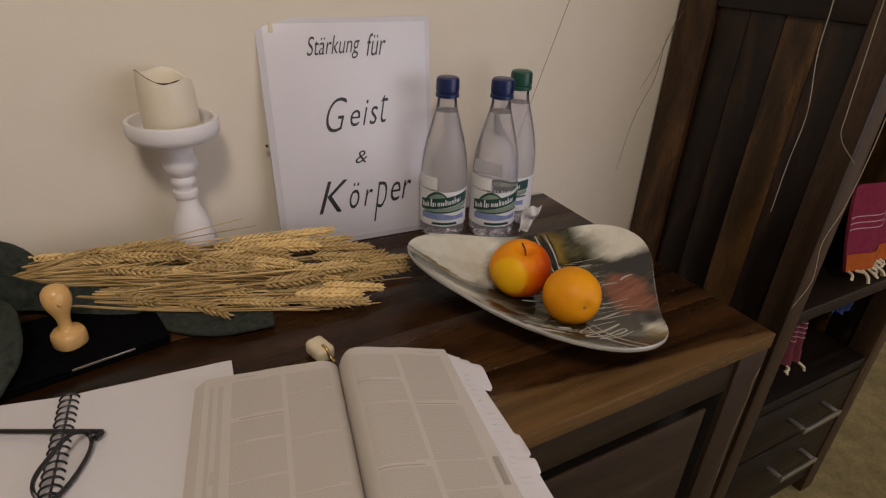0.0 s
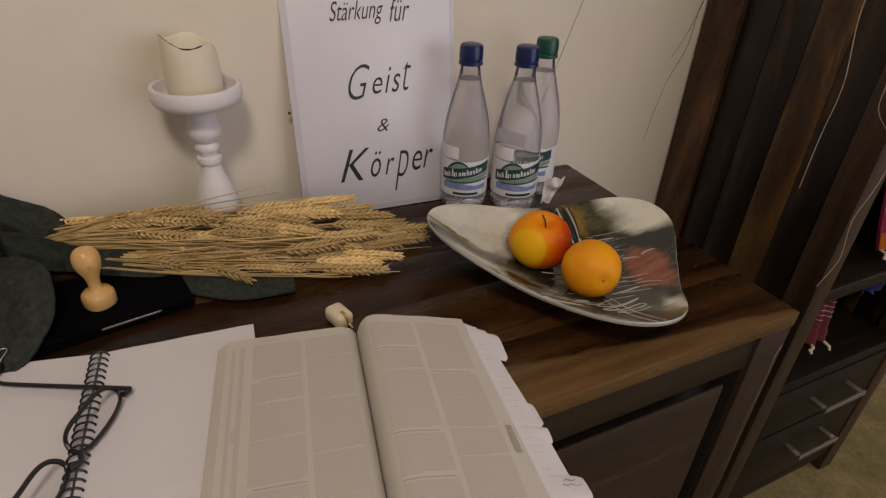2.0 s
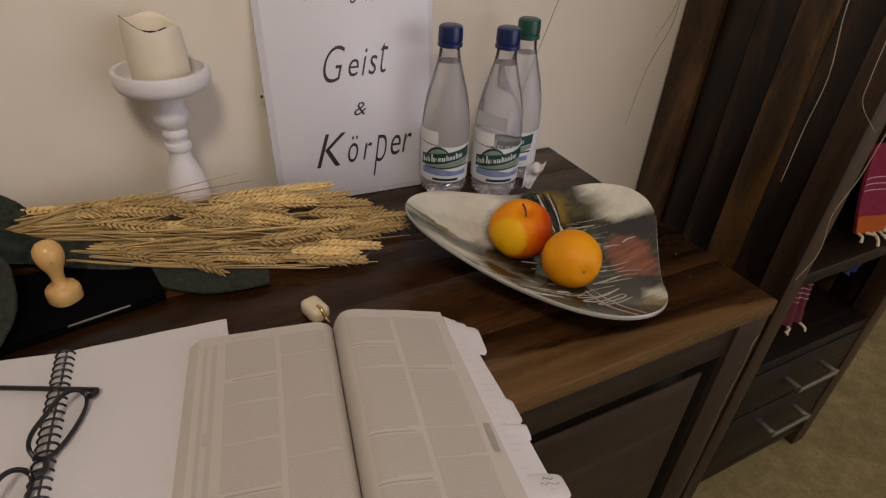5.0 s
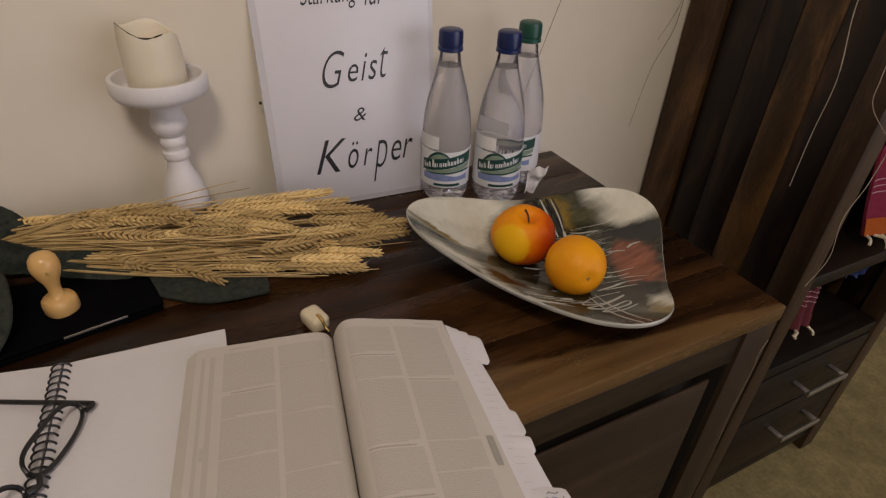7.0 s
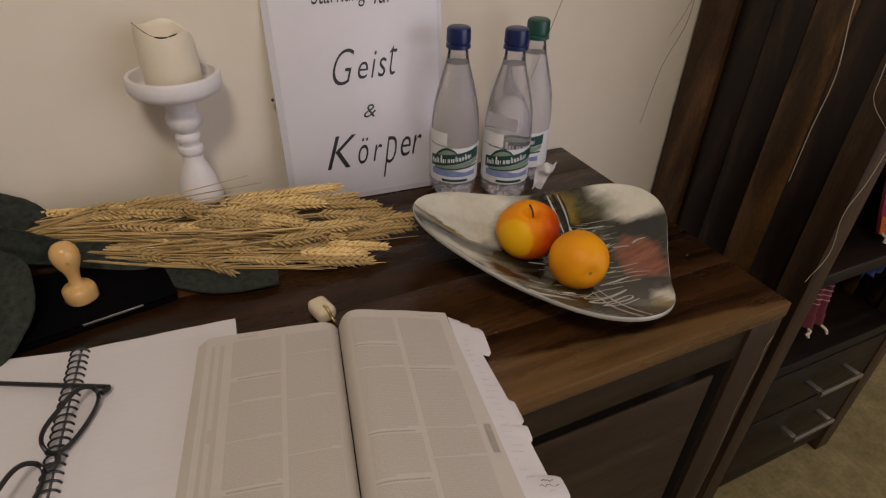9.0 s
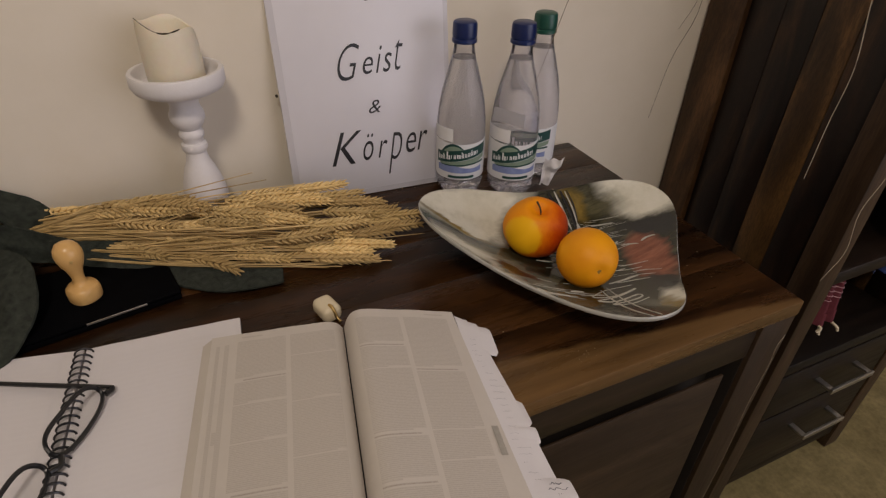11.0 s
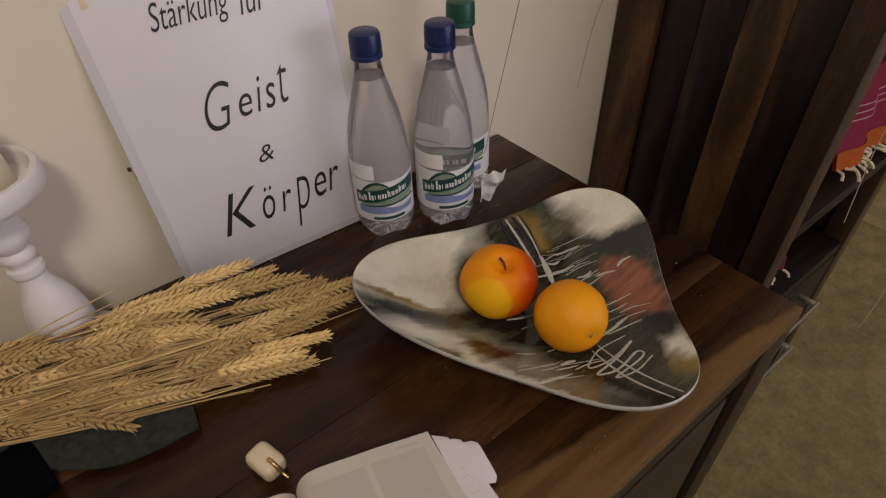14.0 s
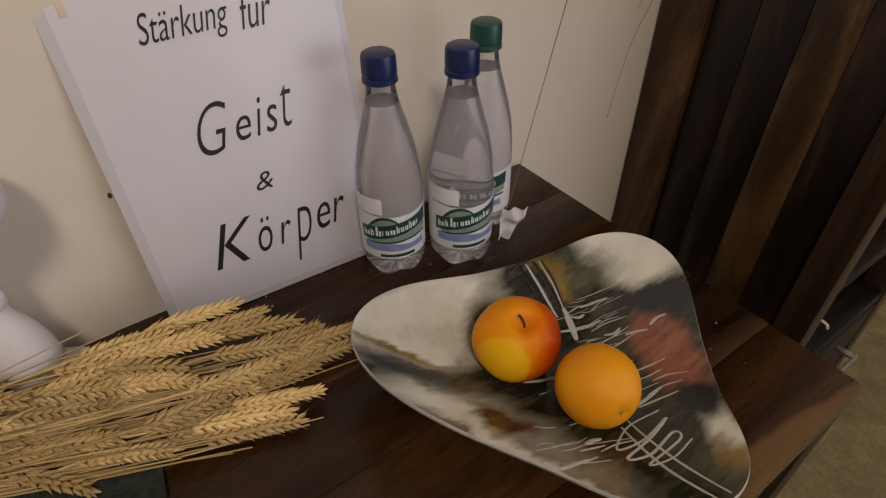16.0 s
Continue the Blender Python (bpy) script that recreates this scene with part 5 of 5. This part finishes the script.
def wheat_bundle():
    s = thing("wheat_bundle", pose(0, 0, T), "bundle of dry golden wheat lying on the green ribbon", "wheat")
    rng = random.Random(21)
    sizes = (20, 18, 22, 19, 21)
    ears = [ear_mesh(k + 1, n) for k, n in enumerate(sizes)]
    # foot and tip of the ears that lie free round the outside
    lying = [((-0.527, -0.094, 0.050), (-0.445, -0.105, 0.052)), ((-0.478, -0.124, 0.038), (-0.403, -0.143, 0.038)), ((-0.485, -0.145, 0.038), (-0.414, -0.172, 0.034)),
             ((-0.428, -0.165, 0.028), (-0.363, -0.181, 0.024)), ((-0.430, -0.180, 0.020), (-0.366, -0.190, 0.016)), ((-0.512, -0.174, 0.040), (-0.443, -0.190, 0.036)),
             ((-0.556, -0.182, 0.036), (-0.489, -0.195, 0.034)), ((-0.488, -0.196, 0.022), (-0.418, -0.220, 0.016)), ((-0.522, -0.194, 0.018), (-0.447, -0.219, 0.014)),
             ((-0.520, -0.205, 0.011), (-0.444, -0.232, 0.010)), ((-0.738, -0.098, 0.026), (-0.675, -0.145, 0.022)), ((-0.665, -0.138, 0.016), (-0.600, -0.193, 0.014)),
             ((-0.606, -0.168, 0.016), (-0.541, -0.196, 0.013)), ((-0.500, -0.112, 0.044), (-0.428, -0.128, 0.042)), ((-0.455, -0.150, 0.032), (-0.388, -0.162, 0.028)), ((-0.466, -0.168, 0.027), (-0.398, -0.180, 0.022)), ((-0.470, -0.180, 0.018), (-0.404, -0.196, 0.014))]
    # and those that fill the bundle, thick from back to front
    for i in range(58):
        x = -0.760 + 0.300 * ((i * 0.618) % 1.0)
        k = (i * 0.7548 + 0.1) % 1.0
        y = back_line(x) + (front_line(x) + 0.022 - back_line(x)) * k
        z = 0.013 + (back_height(x - 0.03) - 0.010) * (1 - k) ** 0.8 - 0.008 * rng.random() ** 2
        d = Vector((1.0, -0.26 + rng.uniform(-0.26, 0.30), -0.06 + rng.uniform(-0.14, 0.10)))
        foot = Vector((x - 0.065, y + 0.018, max(0.008, z)))
        lying.append((foot, foot + d.normalized() * 0.072))
    for i, (a, e) in enumerate(lying):
        foot, tip = Vector(a), Vector(e)
        d = (tip - foot).normalized()
        k = min(1.0, max(0.0, (back_line(foot.x) - foot.y) / (back_line(foot.x) - front_line(foot.x))))
        start = Vector((-0.855 + 0.02 * rng.random(), -0.054 - 0.018 * k, 0.050 - 0.022 * k))
        mid = start.lerp(foot, 0.55) + Vector((0, rng.uniform(-0.008, 0.008), rng.uniform(-0.010, 0.004)))
        stalk = part("stalk", tube(smooth_path((start, mid, foot - d * 0.004, foot + d * 0.004), 16), lambda u: 0.0017 - 0.0005 * u, 6), M_STRAW, s)
        ear = new("ear", ears[i % 5])
        ear.parent = stalk
        y = Vector((0, 0, 1)).cross(d).normalized()
        rot = Matrix((d, y, d.cross(y))).transposed().to_4x4()
        k = 1.08 * (tip - foot).length / (sizes[i % 5] * ROW + 0.006)
        ear.matrix_basis = Matrix.Translation(foot) @ rot @ Matrix.Rotation(rng.uniform(-0.7, 0.7) + math.pi * (i % 2), 4, "X") @ Matrix.Diagonal((k, 1.0, 1.0, 1))
    # loose stalks without ears
    for i in range(150):
        k = rng.random()
        a = Vector((-0.855 + 0.02 * rng.random(), -0.054 - 0.018 * k, 0.048 - 0.022 * k))
        x = rng.uniform(-0.66, -0.43)
        e = Vector((x, back_line(x) + (front_line(x) + 0.010 - back_line(x)) * k, 0.008 + (back_height(x) - 0.008) * (1 - k) ** 0.8 * rng.uniform(0.35, 1.0)))
        e.y += rng.uniform(-0.03, 0.03)
        mid = a.lerp(e, 0.5)
        mid.z = 0.010 + (back_height(mid.x) - 0.006) * (1 - k) ** 0.8 * rng.uniform(0.35, 0.86)
        mid.y += rng.uniform(-0.008, 0.008)
        part("stalk", tube(smooth_path((a, mid, e), 12), lambda u: 0.0015 - 0.0007 * u, 5, flat=1.0 if i % 3 else 0.35), M_STRAW, s)
    # long straws that stand clear of the rest
    for a, mid, e in (((-0.80, -0.066, 0.050), (-0.68, -0.108, 0.080), (-0.560, -0.112, 0.094)), ((-0.80, -0.066, 0.050), (-0.66, -0.110, 0.078), (-0.545, -0.114, 0.082)), ((-0.78, -0.075, 0.050), (-0.62, -0.112, 0.072), (-0.500, -0.112, 0.066)),
                      ((-0.74, -0.110, 0.016), (-0.58, -0.190, 0.008), (-0.425, -0.240, 0.006)), ((-0.62, -0.170, 0.020), (-0.50, -0.185, 0.016), (-0.365, -0.205, 0.010))):
        part("stalk", tube(smooth_path((a, mid, e), 16), lambda u: 0.0014 - 0.0009 * u, 5), M_STRAW, s)
    return s


wheat_bundle()


# ---------------------------------------------------------------- loose strands
def strand(name, pts, r, mat, label, n=60):
    s = thing(name, pose(0, 0, 0), label, "dried grass")
    part("fibre", tube(smooth_path(pts, n), lambda u: r * (1 - 0.6 * u), 5), mat, s)
    return s


strand("grass_strand", ((-0.10, -0.45, 2.498), (-0.105, -0.470, 1.46), (-0.108, -0.485, 1.28), (-0.110, -0.493, 1.183), (-0.112, -0.496, 1.140), (-0.116, -0.507, 1.09), (-0.126, -0.511, 1.045), (-0.139, -0.518, 1.000)), 0.0007, M_THREAD, "pale dry grass blade hanging from above")
strand("grass_strand", ((-0.06, -0.45, 2.498), (-0.050, -0.470, 1.46), (-0.056, -0.500, 1.25), (-0.059, -0.508, 1.156), (-0.066, -0.515, 1.088), (-0.069, -0.520, 1.065), (-0.064, -0.537, 1.045)), 0.0006, M_THREAD, "pale dry grass blade hanging from above")
strand("grass_strand", ((-0.05, -0.46, 2.498), (-0.02, -0.500, 1.46), (-0.040, -0.530, 1.20), (-0.053, -0.542, 1.089), (-0.073, -0.548, 1.011), (-0.088, -0.548, 0.971), (-0.096, -0.556, 0.935), (-0.118, -0.558, 0.909)), 0.0006, M_THREAD, "pale dry grass blade hanging from above")
strand("grass_strand", ((0.20, -0.10, 2.498), (0.30, -0.035, 1.30), (0.262, -0.03, 1.139), (0.228, -0.03, 1.073), (0.221, -0.028, 1.002), (0.190, -0.026, 0.931), (0.170, -0.025, 0.825)), 0.0007, M_TWIG, "thin brown dry grass stem against the wall")
strand("grass_strand", ((0.24, -0.09, 2.498), (0.262, -0.032, 1.20), (0.238, -0.03, 1.10), (0.215, -0.028, 1.03), (0.190, -0.026, 0.985)), 0.0006, M_TWIG, "thin brown dry grass stem against the wall")
strand("loose_thread", ((-0.012, -0.5025, 0.752), (-0.020, -0.5035, 0.735), (-0.016, -0.503, 0.70), (-0.020, -0.5035, 0.62), (-0.012, -0.503, 0.50), (-0.016, -0.503, 0.36)), 0.00045, M_THREAD, "pale thread caught on the sideboard post")
strand("grass_strand", ((0.10, -0.20, 2.498), (-0.10, -0.235, 1.45), (-0.168, -0.258, 1.26), (-0.202, -0.275, 1.20), (-0.260, -0.303, 1.10), (-0.300, -0.322, 1.03)), 0.0006, M_TWIG, "thin brown dry grass stem hanging before the bottles")


# ---------------------------------------------------------------- crumbs and dust
def crumbs():
    rng = random.Random(9)
    b = bmesh.new()
    for i in range(48):
        if i < 22:
            x, y = rng.uniform(-0.62, -0.02), rng.uniform(-0.49, -0.03)
        elif i < 36:
            x, y = rng.gauss(-0.298, 0.012), rng.gauss(-0.468, 0.006)
        else:
            x, y = rng.uniform(-0.50, -0.28), rng.gauss(-0.062, 0.012)
        r = rng.uniform(0.0003, 0.0010) if i < 22 or i >= 36 else rng.uniform(0.00015, 0.0004)
        d = bmesh.ops.create_icosphere(b, subdivisions=1, radius=r)
        for v in d["verts"]:
            v.co = Vector((v.co.x * rng.uniform(0.7, 1.5) + x, v.co.y * rng.uniform(0.7, 1.3) + y, max(0.0, v.co.z * 0.6 + r * 0.5) + T))
    tagged(part("crumbs", b, M_FRINGE), "pale crumbs and dust scattered on the sideboard top", "crumbs", kind="stuff")


crumbs()


# ---------------------------------------------------------------- paving slabs of the floor
def paving():
    rng = random.Random(13)
    size = 1.30
    meshes = []
    for k in range(3):
        meshes.append(finish(box(-size / 2 + 0.0016, size / 2 - 0.0016, -size / 2 + 0.0016, size / 2 - 0.0016, -0.02, 0.0, 0.002, seg=1), "slab", M_FLOOR, False))
    for i in range(-6, 7):
        for j in range(0, 9):
            x, y = 0.85 + i * size + (0.50 if j % 2 else 0.0), -0.42 - j * size
            lo = (max(x - size / 2, -2.6), max(y - size / 2, -3.5))
            hi = (min(x + size / 2, 2.6), min(y + size / 2, WALL))
            if hi[0] - lo[0] < 0.02 or hi[1] - lo[1] < 0.02:
                continue
            whole = hi[0] - lo[0] > size - 0.001 and hi[1] - lo[1] > size - 0.001
            if whole:
                ob = new("slab", meshes[rng.randrange(3)])
                turn = Matrix.Rotation(rng.choice((0, 1, 2, 3)) * math.pi / 2, 4, "Z")
            else:       # cut along a wall
                w, d = (hi[0] - lo[0]) / 2 - 0.0016, (hi[1] - lo[1]) / 2 - 0.0016
                x, y = (lo[0] + hi[0]) / 2, (lo[1] + hi[1]) / 2
                ob = new("slab", finish(box(-w, w, -d, d, -0.02, 0.0, 0.002, seg=1), "slab", M_FLOOR, False))
                turn = Matrix.Identity(4)
            ob.parent = FLOOR
            ob.matrix_basis = Matrix.Translation((x, y, -0.0005 - rng.random() * 0.0015)) @ turn


paving()
